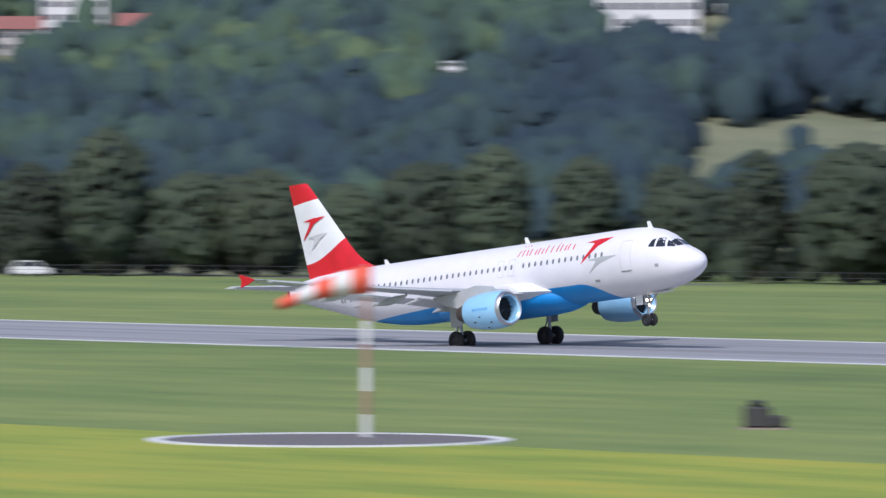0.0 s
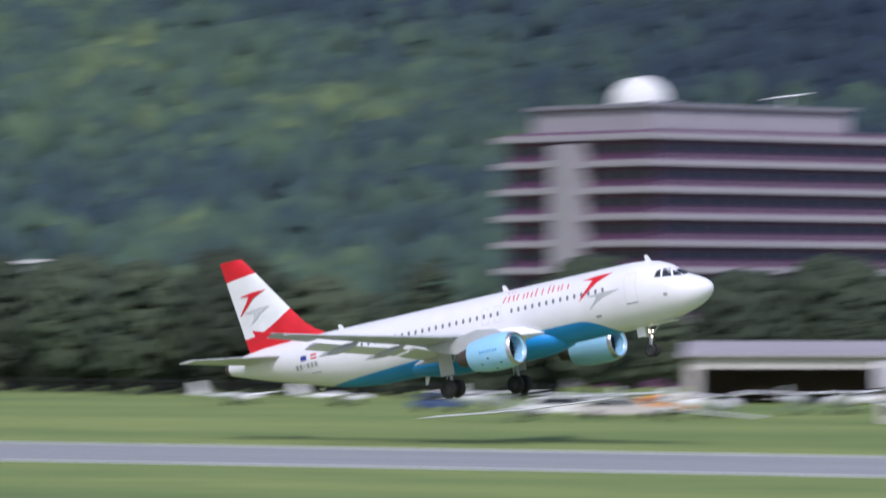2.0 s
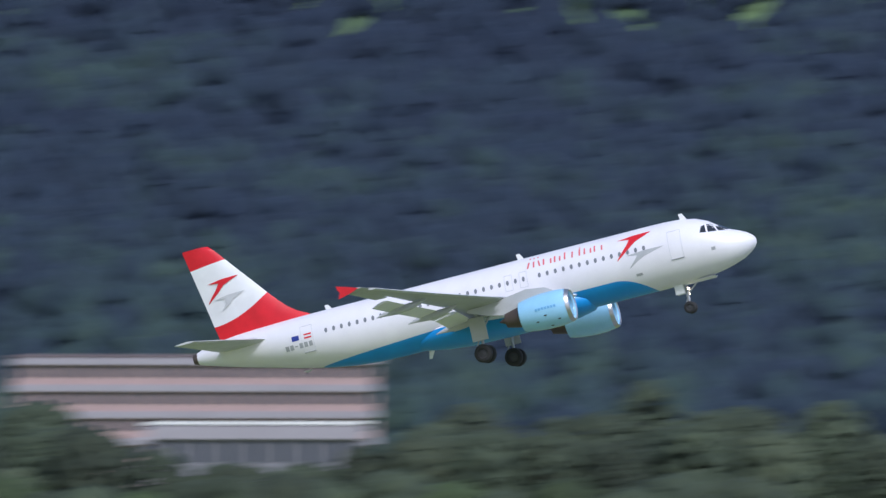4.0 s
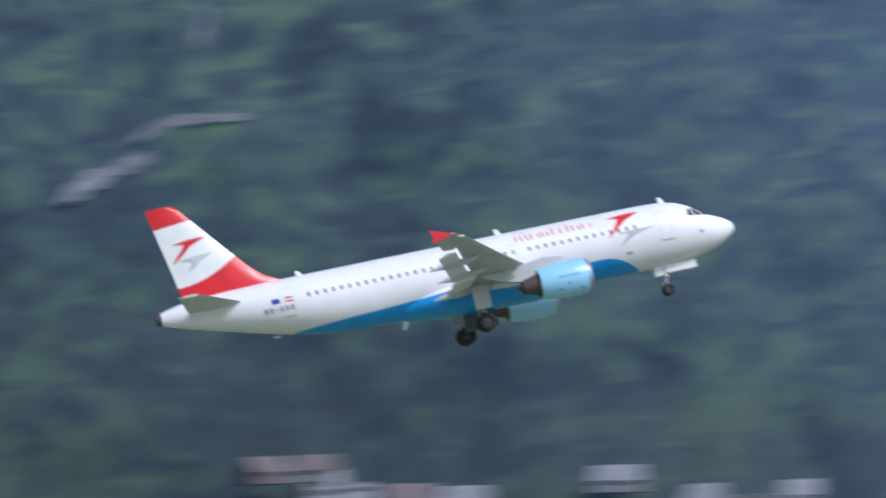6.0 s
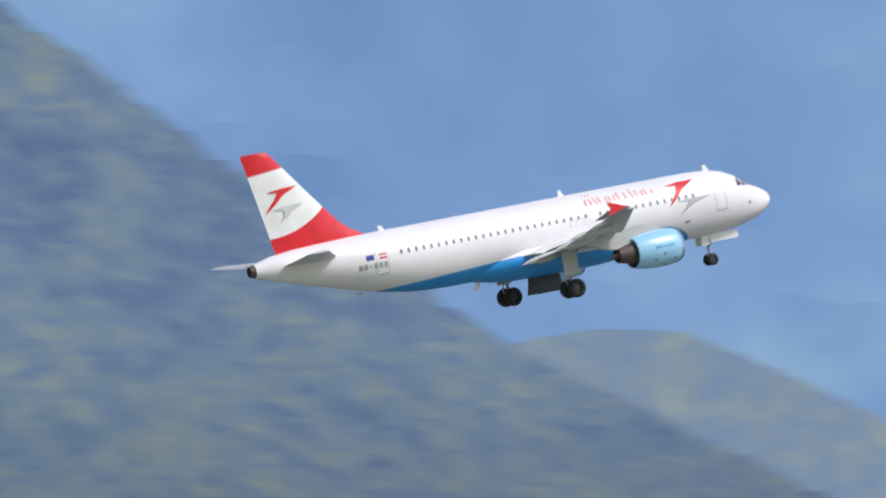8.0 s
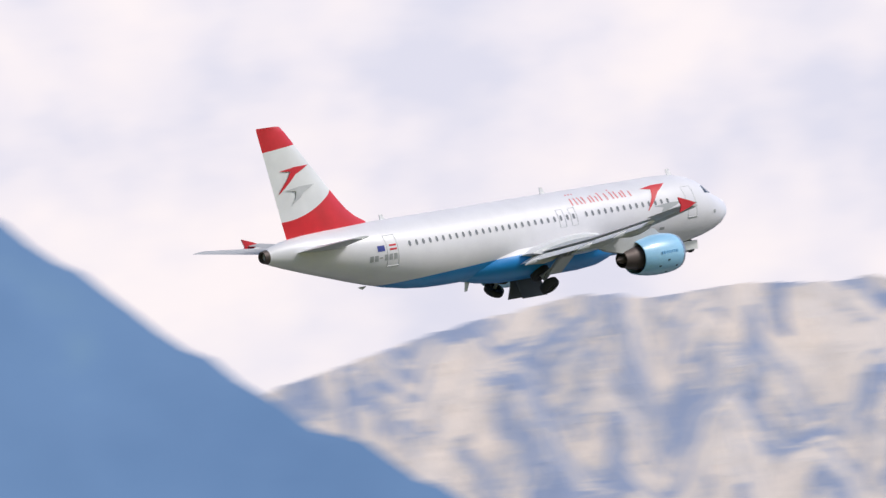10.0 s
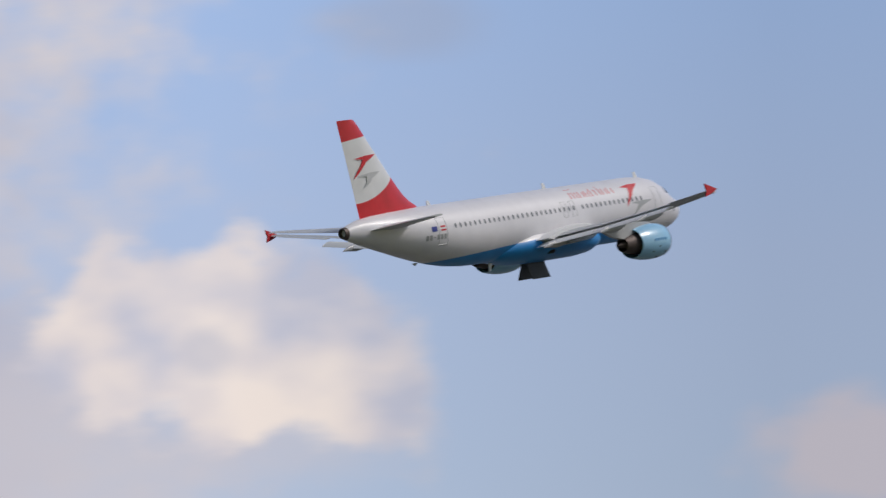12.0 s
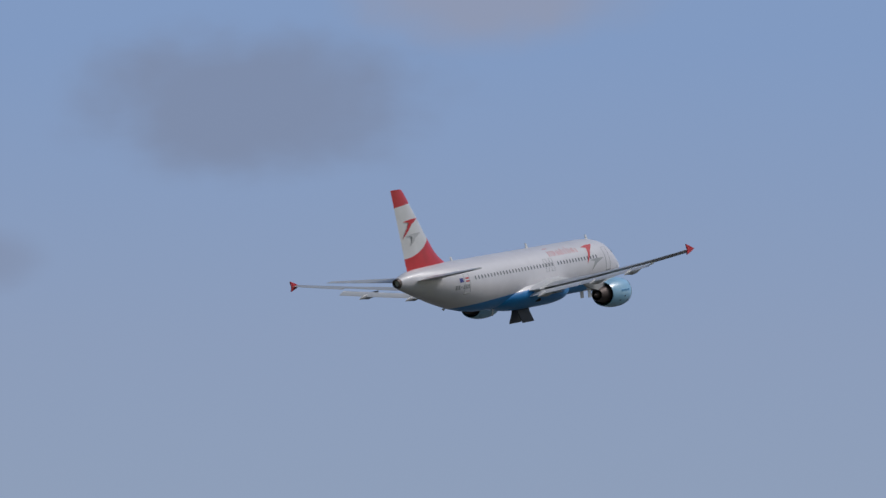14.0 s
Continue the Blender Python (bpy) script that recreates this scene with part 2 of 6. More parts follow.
    (12, 387.96, 208.32, 65.24, 0.17, -11.93, -9.66),
    (12.1, 393.08, 206.19, 66.13, 0.09, -11.93, -9.88),
    (12.2, 398.10, 204.24, 66.98, -0.03, -11.92, -10.07),
    (12.3, 403.08, 202.33, 67.79, -0.16, -11.92, -10.25),
    (12.4, 408.08, 200.31, 68.55, -0.28, -11.92, -10.42),
    (12.5, 413.17, 198.03, 69.26, -0.35, -11.92, -10.60),
    (12.6, 418.37, 195.48, 69.93, -0.38, -11.93, -10.80),
    (12.7, 423.60, 192.85, 70.59, -0.41, -11.96, -11.01),
    (12.8, 428.78, 190.23, 71.23, -0.43, -12.00, -11.21),
    (12.9, 433.83, 187.71, 71.87, -0.45, -12.05, -11.38),
    (13, 438.68, 185.41, 72.50, -0.47, -12.10, -11.51),
    (13.1, 443.31, 183.24, 73.11, -0.50, -12.16, -11.61),
    (13.2, 447.81, 181.04, 73.70, -0.54, -12.24, -11.68),
    (13.3, 452.27, 178.81, 74.28, -0.58, -12.33, -11.74),
    (13.4, 456.76, 176.55, 74.90, -0.61, -12.40, -11.81),
    (13.5, 461.37, 174.25, 75.58, -0.62, -12.45, -11.88),
    (13.6, 466.14, 171.89, 76.32, -0.64, -12.47, -11.96),
    (13.7, 471.02, 169.44, 77.07, -0.64, -12.49, -12.05),
    (13.8, 475.98, 166.91, 77.83, -0.65, -12.50, -12.14),
    (13.9, 480.97, 164.32, 78.61, -0.66, -12.51, -12.23),
    (14, 485.97, 161.66, 79.39, -0.66, -12.52, -12.32),
)
PLANE_ROWS = [(t, pose(*row)) for t, *row in PLANE_TABLE]
EXPOSURES = ((0, 0.04, 6000, 15), (1.8, 0.03, 6000, 16), (2.5, 0.0, 5880, 15), (3.7, -0.05, 5780, 14), (5.8, 0.02, 5750, 10), (6.5, 0.06, 6100, 10), (8.0, 0.1, 6500, 10), (10.3, -0.25, 6500, 10), (11.0, -0.5, 6500, 10), (11.5, -0.68, 6500, 10), (12.0, -0.73, 6700, 10), (12.5, -0.86, 6500, 10), (13.0, -0.96, 6450, 10), (14.0, -0.98, 6400, 10))
walk(cam, CAMERA_ROWS, EXPOSURES)

# ---- world and sun ----
SUN_BEARING, SUN_HEIGHT = 147.0, 48.0
world = bpy.data.worlds.new("sky")
scene.world = world
world.use_nodes = True
wn = world.node_tree.nodes
sky = wn.new("ShaderNodeTexSky")
sky.sky_type, sky.sun_disc = "NISHITA", False
sky.sun_elevation, sky.sun_rotation = radians(SUN_HEIGHT), radians(SUN_BEARING)
sky.air_density, sky.dust_density = 1.2, 2.0
world.node_tree.links.new(sky.outputs[0], wn["Background"].inputs[0])
wn["Background"].inputs[1].default_value = 0.115
sun = new("sun", bpy.data.lights.new("sun", "SUN"))
sun.data.energy, sun.data.angle, sun.data.color = 2.55, radians(12.0), (1.0, 0.97, 0.95)
sun.matrix_world = look((0, 0, 0), (-math.sin(radians(SUN_BEARING)) * math.cos(radians(SUN_HEIGHT)), -math.cos(radians(SUN_BEARING)) * math.cos(radians(SUN_HEIGHT)), -math.sin(radians(SUN_HEIGHT))))


# ---- material tools ----
class Nodes:
    """Short hand for a node material."""

    def __init__(self, name):
        self.mat = bpy.data.materials.new(name)
        self.mat.use_nodes = True
        self.t = self.mat.node_tree
        self.bsdf = self.t.nodes["Principled BSDF"]

    def add(self, kind, *sources, **values):
        node = self.t.nodes.new(kind)
        for k, v in values.items():
            if k == "operation":
                node.operation = v
            elif k == "blend":
                node.blend_type = v
        for i, s in enumerate(sources):
            self.plug(s, node.inputs[i])
        return node

    def plug(self, s, socket):
        if s is None:
            return
        if isinstance(s, bpy.types.NodeSocket):
            self.t.links.new(s, socket)
        else:
            socket.default_value = s

    def math(self, op, a, b=None, c=None):
        return self.add("ShaderNodeMath", a, b, c, operation=op).outputs[0]

    def coords(self):
        return self.add("ShaderNodeTexCoord").outputs["Object"]

    def noise(self, scale, detail=4.0, rough=0.55, vec=None, twist=0.0):
        n = self.t.nodes.new("ShaderNodeTexNoise")
        self.plug(vec if vec is not None else self.coords(), n.inputs["Vector"])
        n.inputs["Distortion"].default_value = twist
        n.inputs["Scale"].default_value, n.inputs["Detail"].default_value, n.inputs["Roughness"].default_value = scale, detail, rough
        return n.outputs["Fac"]

    def ramp(self, fac, *stops):
        n = self.t.nodes.new("ShaderNodeValToRGB")
        self.plug(fac, n.inputs[0])
        els = n.color_ramp.elements
        while len(els) < len(stops):
            els.new(0.5)
        for e, (p, c) in zip(els, stops):
            e.position, e.color = p, (*c, 1) if len(c) == 3 else c
        return n.outputs[0]

    def mix(self, fac, a, b, blend="MIX"):
        n = self.t.nodes.new("ShaderNodeMix")
        n.data_type, n.blend_type = "RGBA", blend
        self.plug(fac, n.inputs[0])
        self.plug((*a, 1) if isinstance(a, tuple) and len(a) == 3 else a, n.inputs[6])
        self.plug((*b, 1) if isinstance(b, tuple) and len(b) == 3 else b, n.inputs[7])
        return n.outputs[2]

    def done(self, colour, rough=0.6, metal=0.0, bump=None, depth=0.05, coat=0.0):
        self.plug((*colour, 1) if isinstance(colour, tuple) else colour, self.bsdf.inputs["Base Color"])
        self.plug(rough, self.bsdf.inputs["Roughness"])
        self.bsdf.inputs["Metallic"].default_value = metal
        self.bsdf.inputs["Coat Weight"].default_value = coat
        if bump is not None:
            b = self.t.nodes.new("ShaderNodeBump")
            b.inputs["Distance"].default_value = depth
            b.inputs["Strength"].default_value = 0.6
            self.plug(bump, b.inputs["Height"])
            self.t.links.new(b.outputs[0], self.bsdf.inputs["Normal"])
        return self.mat


def plain(name, colour, rough=0.5, metal=0.0, scale=1.5, vary=0.12, coat=0.0):
    """A surface of one colour with grain and faint stains at two scales."""
    n = Nodes(name)
    a, b = n.noise(scale), n.noise(scale * 9, 6)
    f = n.math("ADD", n.math("MULTIPLY", a, 0.6), n.math("MULTIPLY", b, 0.4))
    dark = tuple(c * (1 - vary) for c in colour)
    light = tuple(min(1.0, c * (1 + vary)) for c in colour)
    return n.done(n.ramp(f, (0.3, dark), (0.7, light)), rough, metal, b, 0.01, coat)


def glow(name, colour, strength):
    n = Nodes(name)
    n.bsdf.inputs["Emission Color"].default_value = (*colour, 1)
    n.bsdf.inputs["Emission Strength"].default_value = strength
    return n.done(colour, 0.3)


def random_tint(n, colour, low=0.75, high=1.25, island=False):
    if island:
        r = n.add("ShaderNodeNewGeometry").outputs["Random Per Island"]
    else:
        r = n.add("ShaderNodeObjectInfo").outputs["Random"]
    s = n.math("MULTIPLY_ADD", r, high - low, low)
    return n.mix(1.0, colour, n.add("ShaderNodeCombineColor", s, s, s).outputs[0], "MULTIPLY")


# ---- materials ----
WHITE, RED, BLUE, SKYBLUE = (0.80, 0.80, 0.80), (0.66, 0.012, 0.022), (0.018, 0.25, 0.64), (0.33, 0.63, 0.87)


def livery():
    """White fuselage paint with the blue belly."""
    n = Nodes("fuselage_paint")
    x, y, z = n.add("ShaderNodeSeparateXYZ", n.coords()).outputs[:3]
    s = n.math("SUBTRACT", 18.0, x)
    edge = n.math("MULTIPLY_ADD", n.math("MAXIMUM", n.math("SUBTRACT", s, 19.0), 0.0), -0.05, -0.98)
    front = n.math("MULTIPLY", n.math("POWER", n.math("MAXIMUM", n.math("SUBTRACT", 9.2, s), 0.0), 2.0), -0.18)
    below = n.math("LESS_THAN", z, n.math("ADD", edge, front))
    inside = n.math("MULTIPLY", below, n.math("GREATER_THAN", s, 6.7))
    dirt = n.noise(0.6, 5)
    fine = n.noise(14, 5)
    f = n.math("ADD", n.math("MULTIPLY", dirt, 0.7), n.math("MULTIPLY", fine, 0.3))
    white = n.ramp(f, (0.3, (0.755, 0.735, 0.765)), (0.65, (0.835, 0.815, 0.845)))
    blue = n.ramp(f, (0.3, (0.013, 0.25, 0.66)), (0.7, (0.020, 0.32, 0.76)))
    return n.done(n.mix(inside, white, blue), 0.40, 0.0, fine, 0.002, 0.05)


def fin_paint():
    n = Nodes("fin_paint")
    x, y, z = n.add("ShaderNodeSeparateXYZ", n.coords()).outputs[:3]
    s = n.math("SUBTRACT", 18.0, x)
    top = n.math("GREATER_THAN", z, n.math("MULTIPLY_ADD", n.math("SUBTRACT", 36.0, s), 0.1, 6.68))
    d = n.math("SUBTRACT", 35.8, s)
    low = n.math("LESS_THAN", z, n.math("MULTIPLY_ADD", n.math("MULTIPLY", d, d), 0.0875, 2.75))
    f = n.noise(0.9, 5)
    white = n.ramp(f, (0.3, (0.75, 0.75, 0.75)), (0.7, (0.83, 0.83, 0.83)))
    red = n.ramp(f, (0.3, (0.58, 0.010, 0.018)), (0.7, (0.72, 0.014, 0.026)))
    return n.done(n.mix(n.math("MAXIMUM", top, low), white, red), 0.38, coat=0.05)


def forest():
    """Crowns of a mixed mountain wood: lighter beeches in stands, dark firs hazed blue towards the steep side."""
    n = Nodes("forest_foliage")
    x, y, z = n.add("ShaderNodeSeparateXYZ", n.coords()).outputs[:3]
    along = n.math("DIVIDE", x, y)
    big, mid, crown = n.noise(0.007, 3), n.noise(0.03, 4), n.noise(0.11, 2)
    f = n.math("ADD", n.math("MULTIPLY", big, 0.45), n.math("ADD", n.math("MULTIPLY", mid, 0.33), n.math("MULTIPLY", crown, 0.22)))
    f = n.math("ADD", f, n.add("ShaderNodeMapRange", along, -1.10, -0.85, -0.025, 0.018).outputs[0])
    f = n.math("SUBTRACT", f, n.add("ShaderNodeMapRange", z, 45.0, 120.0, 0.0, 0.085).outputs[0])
    # Blue of distance haze is mixed into both tree colours.
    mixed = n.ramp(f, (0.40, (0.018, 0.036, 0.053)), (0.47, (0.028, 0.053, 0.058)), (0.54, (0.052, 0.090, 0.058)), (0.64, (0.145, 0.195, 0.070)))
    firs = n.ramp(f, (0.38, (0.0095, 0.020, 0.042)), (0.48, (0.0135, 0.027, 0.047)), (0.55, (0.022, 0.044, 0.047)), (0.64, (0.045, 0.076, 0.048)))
    stand = n.math("MULTIPLY", n.add("ShaderNodeMapRange", along, -0.84, -0.77, 0.0, 0.075).outputs[0], n.add("ShaderNodeMapRange", along, -0.70, -0.655, 1.0, 0.0).outputs[0])
    f = n.math("ADD", f, n.math("MULTIPLY", stand, n.add("ShaderNodeMapRange", z, 62.0, 105.0, 1.0, 0.0).outputs[0]))
    grove = n.math("MULTIPLY", n.add("ShaderNodeMapRange", along, -1.13, -1.08, 0.0, 0.055).outputs[0], n.add("ShaderNodeMapRange", along, -1.0, -0.96, 1.0, 0.0).outputs[0])
    f = n.math("ADD", f, grove)
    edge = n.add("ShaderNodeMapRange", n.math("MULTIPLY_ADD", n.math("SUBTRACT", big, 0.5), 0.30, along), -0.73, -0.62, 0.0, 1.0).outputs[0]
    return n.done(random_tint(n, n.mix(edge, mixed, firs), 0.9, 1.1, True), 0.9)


def leaves(name, dark, light):
    n = Nodes(name)
    c = n.ramp(n.noise(0.5, 5), (0.3, dark), (0.7, light))
    c = random_tint(n, c, 0.86, 1.14, True)
    return n.done(random_tint(n, c, 0.7, 1.4), 0.85)


def grass():
    n = Nodes("airfield_grass")
    v = n.add("ShaderNodeMapping", n.coords())
    v.inputs["Scale"].default_value = (0.35, 1.0, 1.0)
    big, mid, fine = n.noise(0.035, 4, vec=v.outputs[0]), n.noise(0.25, 5, vec=v.outputs[0]), n.noise(4.0, 4)
    f = n.math("ADD", n.math("MULTIPLY", big, 0.5), n.math("ADD", n.math("MULTIPLY", mid, 0.35), n.math("MULTIPLY", fine, 0.15)))
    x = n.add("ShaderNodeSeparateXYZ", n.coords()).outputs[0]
    # Unseen ground to the east is darkened against green bounce on the airliner.
    bounce_cut = n.add("ShaderNodeMapRange", n.math("MULTIPLY_ADD", big, 200.0, x), 140.0, 330.0, 0.0, 1.0).outputs[0]
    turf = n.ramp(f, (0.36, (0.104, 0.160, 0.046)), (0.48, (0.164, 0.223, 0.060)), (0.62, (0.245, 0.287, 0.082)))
    # soil here is only that darkened tone, added out of view
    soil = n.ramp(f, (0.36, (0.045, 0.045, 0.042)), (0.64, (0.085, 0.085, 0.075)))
    return n.done(n.mix(bounce_cut, turf, soil), 0.95, 0.0, fine, 0.05)


def mown():
    n = Nodes("mown_grass")
    v = n.add("ShaderNodeMapping", n.coords())
    v.inputs["Scale"].default_value = (0.25, 1.0, 1.0)
    mid, fine = n.noise(0.22, 5, vec=v.outputs[0]), n.noise(5.0, 4)
    f = n.math("ADD", n.math("MULTIPLY", mid, 0.8), n.math("MULTIPLY", fine, 0.2))
    return n.done(n.ramp(f, (0.36, (0.195, 0.265, 0.036)), (0.5, (0.285, 0.335, 0.045)), (0.64, (0.39, 0.365, 0.050))), 0.95, 0.0, fine, 0.04)


def meadow():
    """Hill meadow: fresh green, turning to pale hay towards the open end of the valley."""
    n = Nodes("hill_meadow")
    x, y, z = n.add("ShaderNodeSeparateXYZ", n.coords()).outputs[:3]
    f = n.math("ADD", n.math("MULTIPLY", n.noise(0.01, 3), 0.6), n.math("MULTIPLY", n.noise(0.12, 5), 0.4))
    green = n.ramp(f, (0.35, (0.085, 0.15, 0.062)), (0.6, (0.13, 0.20, 0.085)))
    hay = n.ramp(f, (0.35, (0.16, 0.18, 0.105)), (0.6, (0.23, 0.235, 0.14)))
    return n.done(n.mix(n.add("ShaderNodeMapRange", n.math("DIVIDE", x, y), -1.0, -0.96, 1.0, 0.0).outputs[0], green, hay), 0.95)


def asphalt():
    n = Nodes("runway_asphalt")
    v = n.add("ShaderNodeMapping", n.coords())
    v.inputs["Scale"].default_value = (0.03, 1.0, 1.0)
    streak, fine = n.noise(0.35, 5, vec=v.outputs[0]), n.noise(9.0, 4)
    f = n.math("ADD", n.math("MULTIPLY", streak, 0.75), n.math("MULTIPLY", fine, 0.25))
    return n.done(n.ramp(f, (0.32, (0.15, 0.15, 0.155)), (0.5, (0.30, 0.30, 0.31)), (0.7, (0.37, 0.37, 0.38))), 0.9, 0.0, fine, 0.01)


M = dict(
    fuselage=livery(), fin=fin_paint(), white=plain("white_paint", WHITE, 0.3, vary=0.05), red=plain("red_paint", RED, 0.5), skyblue=plain("light_blue_paint", SKYBLUE, 0.3, vary=0.06, coat=0.3),
    wing=plain("wing_grey_paint", (0.46, 0.47, 0.48), 0.4, vary=0.08), grey=plain("grey_paint", (0.36, 0.37, 0.38), 0.45), pale=plain("pale_grey_paint", (0.55, 0.56, 0.57), 0.4),
    pane=plain("dark_pane", (0.03, 0.035, 0.045), 0.1), cabin=plain("cabin_pane", (0.21, 0.22, 0.24), 0.25), metal=plain("bare_metal", (0.55, 0.55, 0.56), 0.3, 0.9), hot=plain("burnt_nozzle_metal", (0.11, 0.085, 0.078), 0.55, 0.45), dark=plain("dark_interior", (0.03, 0.03, 0.032), 0.6),
    tyre=plain("tyre_rubber", (0.018, 0.018, 0.019), 0.75), strut=plain("strut_grey", (0.42, 0.43, 0.45), 0.4, 0.2), bay=plain("gear_bay_lining", (0.085, 0.09, 0.105), 0.6), rim=plain("dark_rim_metal", (0.055, 0.055, 0.06), 0.5, 0.4), lamp=glow("landing_lamp", (1.0, 0.80, 0.55), 5.0),
    forest=forest(), grass=grass(), mown=mown(), meadow=meadow(), asphalt=asphalt(), line=plain("white_line_paint", (0.68, 0.68, 0.66), 0.8, scale=0.2),
    orange=plain("orange_cloth", (0.74, 0.11, 0.06), 0.7), cloth=plain("white_cloth", (0.72, 0.70, 0.68), 0.8), sign=plain("orange_sign_paint", (0.82, 0.30, 0.03), 0.5),
    fascia=plain("red_orange_fascia", (0.66, 0.13, 0.05), 0.5),
    bark=plain("bark", (0.07, 0.055, 0.04), 0.9), concrete=plain("concrete", (0.215, 0.21, 0.235), 0.85, scale=0.15), slab=plain("pale_concrete", (0.34, 0.315, 0.345), 0.8, scale=0.1), plum=plain("plum_facade_panel", (0.14, 0.060, 0.125), 0.5, scale=0.2), glass=plain("window_glass", (0.045, 0.055, 0.075), 0.12),
    sheet=plain("corrugated_sheet", (0.45, 0.42, 0.435), 0.6, 0.1, scale=0.1), roof=plain("grey_roof_sheet", (0.43, 0.41, 0.41), 0.7, scale=0.1), tile=plain("red_roof_tile", (0.30, 0.125, 0.105), 0.8, scale=0.4), render=plain("pale_render", (0.50, 0.46, 0.44), 0.85, scale=0.2), whitewall=plain("white_render", (0.74, 0.73, 0.72), 0.8, scale=0.2), pink=plain("pink_render", (0.42, 0.30, 0.285), 0.85, scale=0.2), yellow=plain("yellow_render", (0.62, 0.50, 0.26), 0.8, scale=0.2), soil=plain("bare_soil", (0.29, 0.235, 0.20), 0.95, scale=0.1), pad=plain("dark_pad_asphalt", (0.16, 0.145, 0.145), 0.9),
    # Dull bluish tones with distance haze painted in, mainly for the far village.
    far_wall=plain("hazed_grey_render", (0.22, 0.225, 0.25), 0.85, scale=0.1, vary=0.25), far_roof=plain("hazed_roof", (0.155, 0.125, 0.135), 0.85, scale=0.1, vary=0.25), far_pale=plain("hazed_pale_render", (0.31, 0.32, 0.345), 0.85, scale=0.1, vary=0.2),
    rust=plain("red_vehicle_paint", (0.20, 0.03, 0.05), 0.4), navy=plain("blue_vehicle_paint", (0.05, 0.08, 0.18), 0.4),
    broad=leaves("broadleaf_crown", (0.020, 0.032, 0.020), (0.045, 0.060, 0.031)), pale_broad=leaves("grey_green_crown", (0.029, 0.043, 0.025), (0.064, 0.080, 0.042)), band=plain("faded_brown_band", (0.36, 0.22, 0.16), 0.7), bush=leaves("bush_crown", (0.018, 0.032, 0.013), (0.046, 0.070, 0.024)),
)


# ---- mesh tools ----
def loft(bm, rings, close=True, caps=True):
    """Skin over rings of points."""
    vs = [[bm.verts.new(p) for p in r] for r in rings]
    n = len(vs[0])
    for a, b in zip(vs, vs[1:]):
        for i in range(n if close else n - 1):
            j = (i + 1) % n
            bm.faces.new((a[i], a[j], b[j], b[i]))
    if caps:
        bm.faces.new(vs[0][::-1])
        bm.faces.new(vs[-1])
    return vs


def box(bm, x0, x1, y0, y1, z0, z1, bevel=0.0):
    m = Matrix.Translation(((x0 + x1) / 2, (y0 + y1) / 2, (z0 + z1) / 2)) @ Matrix.Diagonal((x1 - x0, y1 - y0, z1 - z0, 1))
    r = bmesh.ops.create_cube(bm, size=1.0, matrix=m)
    if bevel:
        es = list({e for v in r["verts"] for e in v.link_edges})
        bmesh.ops.bevel(bm, geom=es, offset=bevel, segments=1, affect="EDGES")


def ring(x, cy, cz, ry, rz, n=24):
    return [(x, cy + ry * math.cos(2 * math.pi * i / n), cz + rz * math.sin(2 * math.pi * i / n)) for i in range(n)]


def tube(bm, a, b, ra, rb=None, n=10):
    a, b = Vector(a), Vector(b)
    rb = ra if rb is None else rb
    q = (b - a).to_track_quat("Z", "Y")
    rings = [[p + q @ Vector((r * math.cos(2 * math.pi * i / n), r * math.sin(2 * math.pi * i / n), 0)) for i in range(n)] for p, r in ((a, ra), (b, rb))]
    loft(bm, rings)


def part(name, bm, material, parent=None, label="", smooth=False):
    bmesh.ops.recalc_face_normals(bm, faces=bm.faces)
    me = bpy.data.meshes.new(name)
    bm.to_mesh(me)
    bm.free()
    return share(name, me, material, parent, label, smooth)


def share(name, me, material, parent=None, label="", smooth=False):
    if material is not None and not me.materials:
        me.materials.append(M[material] if isinstance(material, str) else material)
    if smooth:
        me.shade_smooth()
        me.set_sharp_from_angle(angle=radians(50))
    ob = new(name, me)
    if parent:
        ob.parent = parent
    return tagged(ob, label)


def thing(name, label, category, m=None, group="", kind=""):
    ob = new(name)
    ob.empty_display_size = 0.1
    if m is not None:
        ob.matrix_basis = m
    return tagged(ob, label, category, group, kind)


def polar(bearing, d, z=0.0):
    a = radians(bearing)
    return Vector((math.sin(a) * d, math.cos(a) * d, z))


def facing(bearing, d, z=0.0, turn=0.0):
    """A pose whose x runs to the right and whose y runs away, seen from the viewing place."""
    p = polar(bearing, d, z)
    return pose(p.x, p.y, p.z, 0, 0, -bearing + turn)


def hill_height(bearing, d):
    """The height of the valley side: a gentle foot, then steep woods up to the ridge."""
    z = 0.0 if d < 900 else (0.18 * (d - 900) if d < 1500 else 108 + 0.45 * (d - 1500))
    ridge = np.interp(bearing, (-80, -9, -6, -2, 1, 3.2, 4), (12, 12, 10, 6, 3, 0.8, -0.5))
    ridge += 0.10 * math.sin(bearing * 2.7) + 0.06 * math.sin(bearing * 7.0)
    return max(0.0, min(z, 8 + math.tan(radians(ridge)) * d))


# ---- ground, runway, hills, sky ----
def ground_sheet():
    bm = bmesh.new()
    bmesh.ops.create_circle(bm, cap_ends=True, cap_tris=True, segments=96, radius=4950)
    return tagged(part("ground", bm, "grass"), "green airfield grass, darkened out of view, reaching to the valley sides", "grass", kind="structure")


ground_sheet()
RUN = pose(-285, 302.5, 0, 0, 0, -1.7)


def strip(name, material, x0, x1, y0, y1, z, m, label, category, parent=None):
    bm = bmesh.new()
    box(bm, x0, x1, y0, y1, -0.3, z)
    ob = part(name, bm, material, parent)
    if parent is None:
        ob.matrix_basis = m
        tagged(ob, label, category, kind="structure")
    return ob


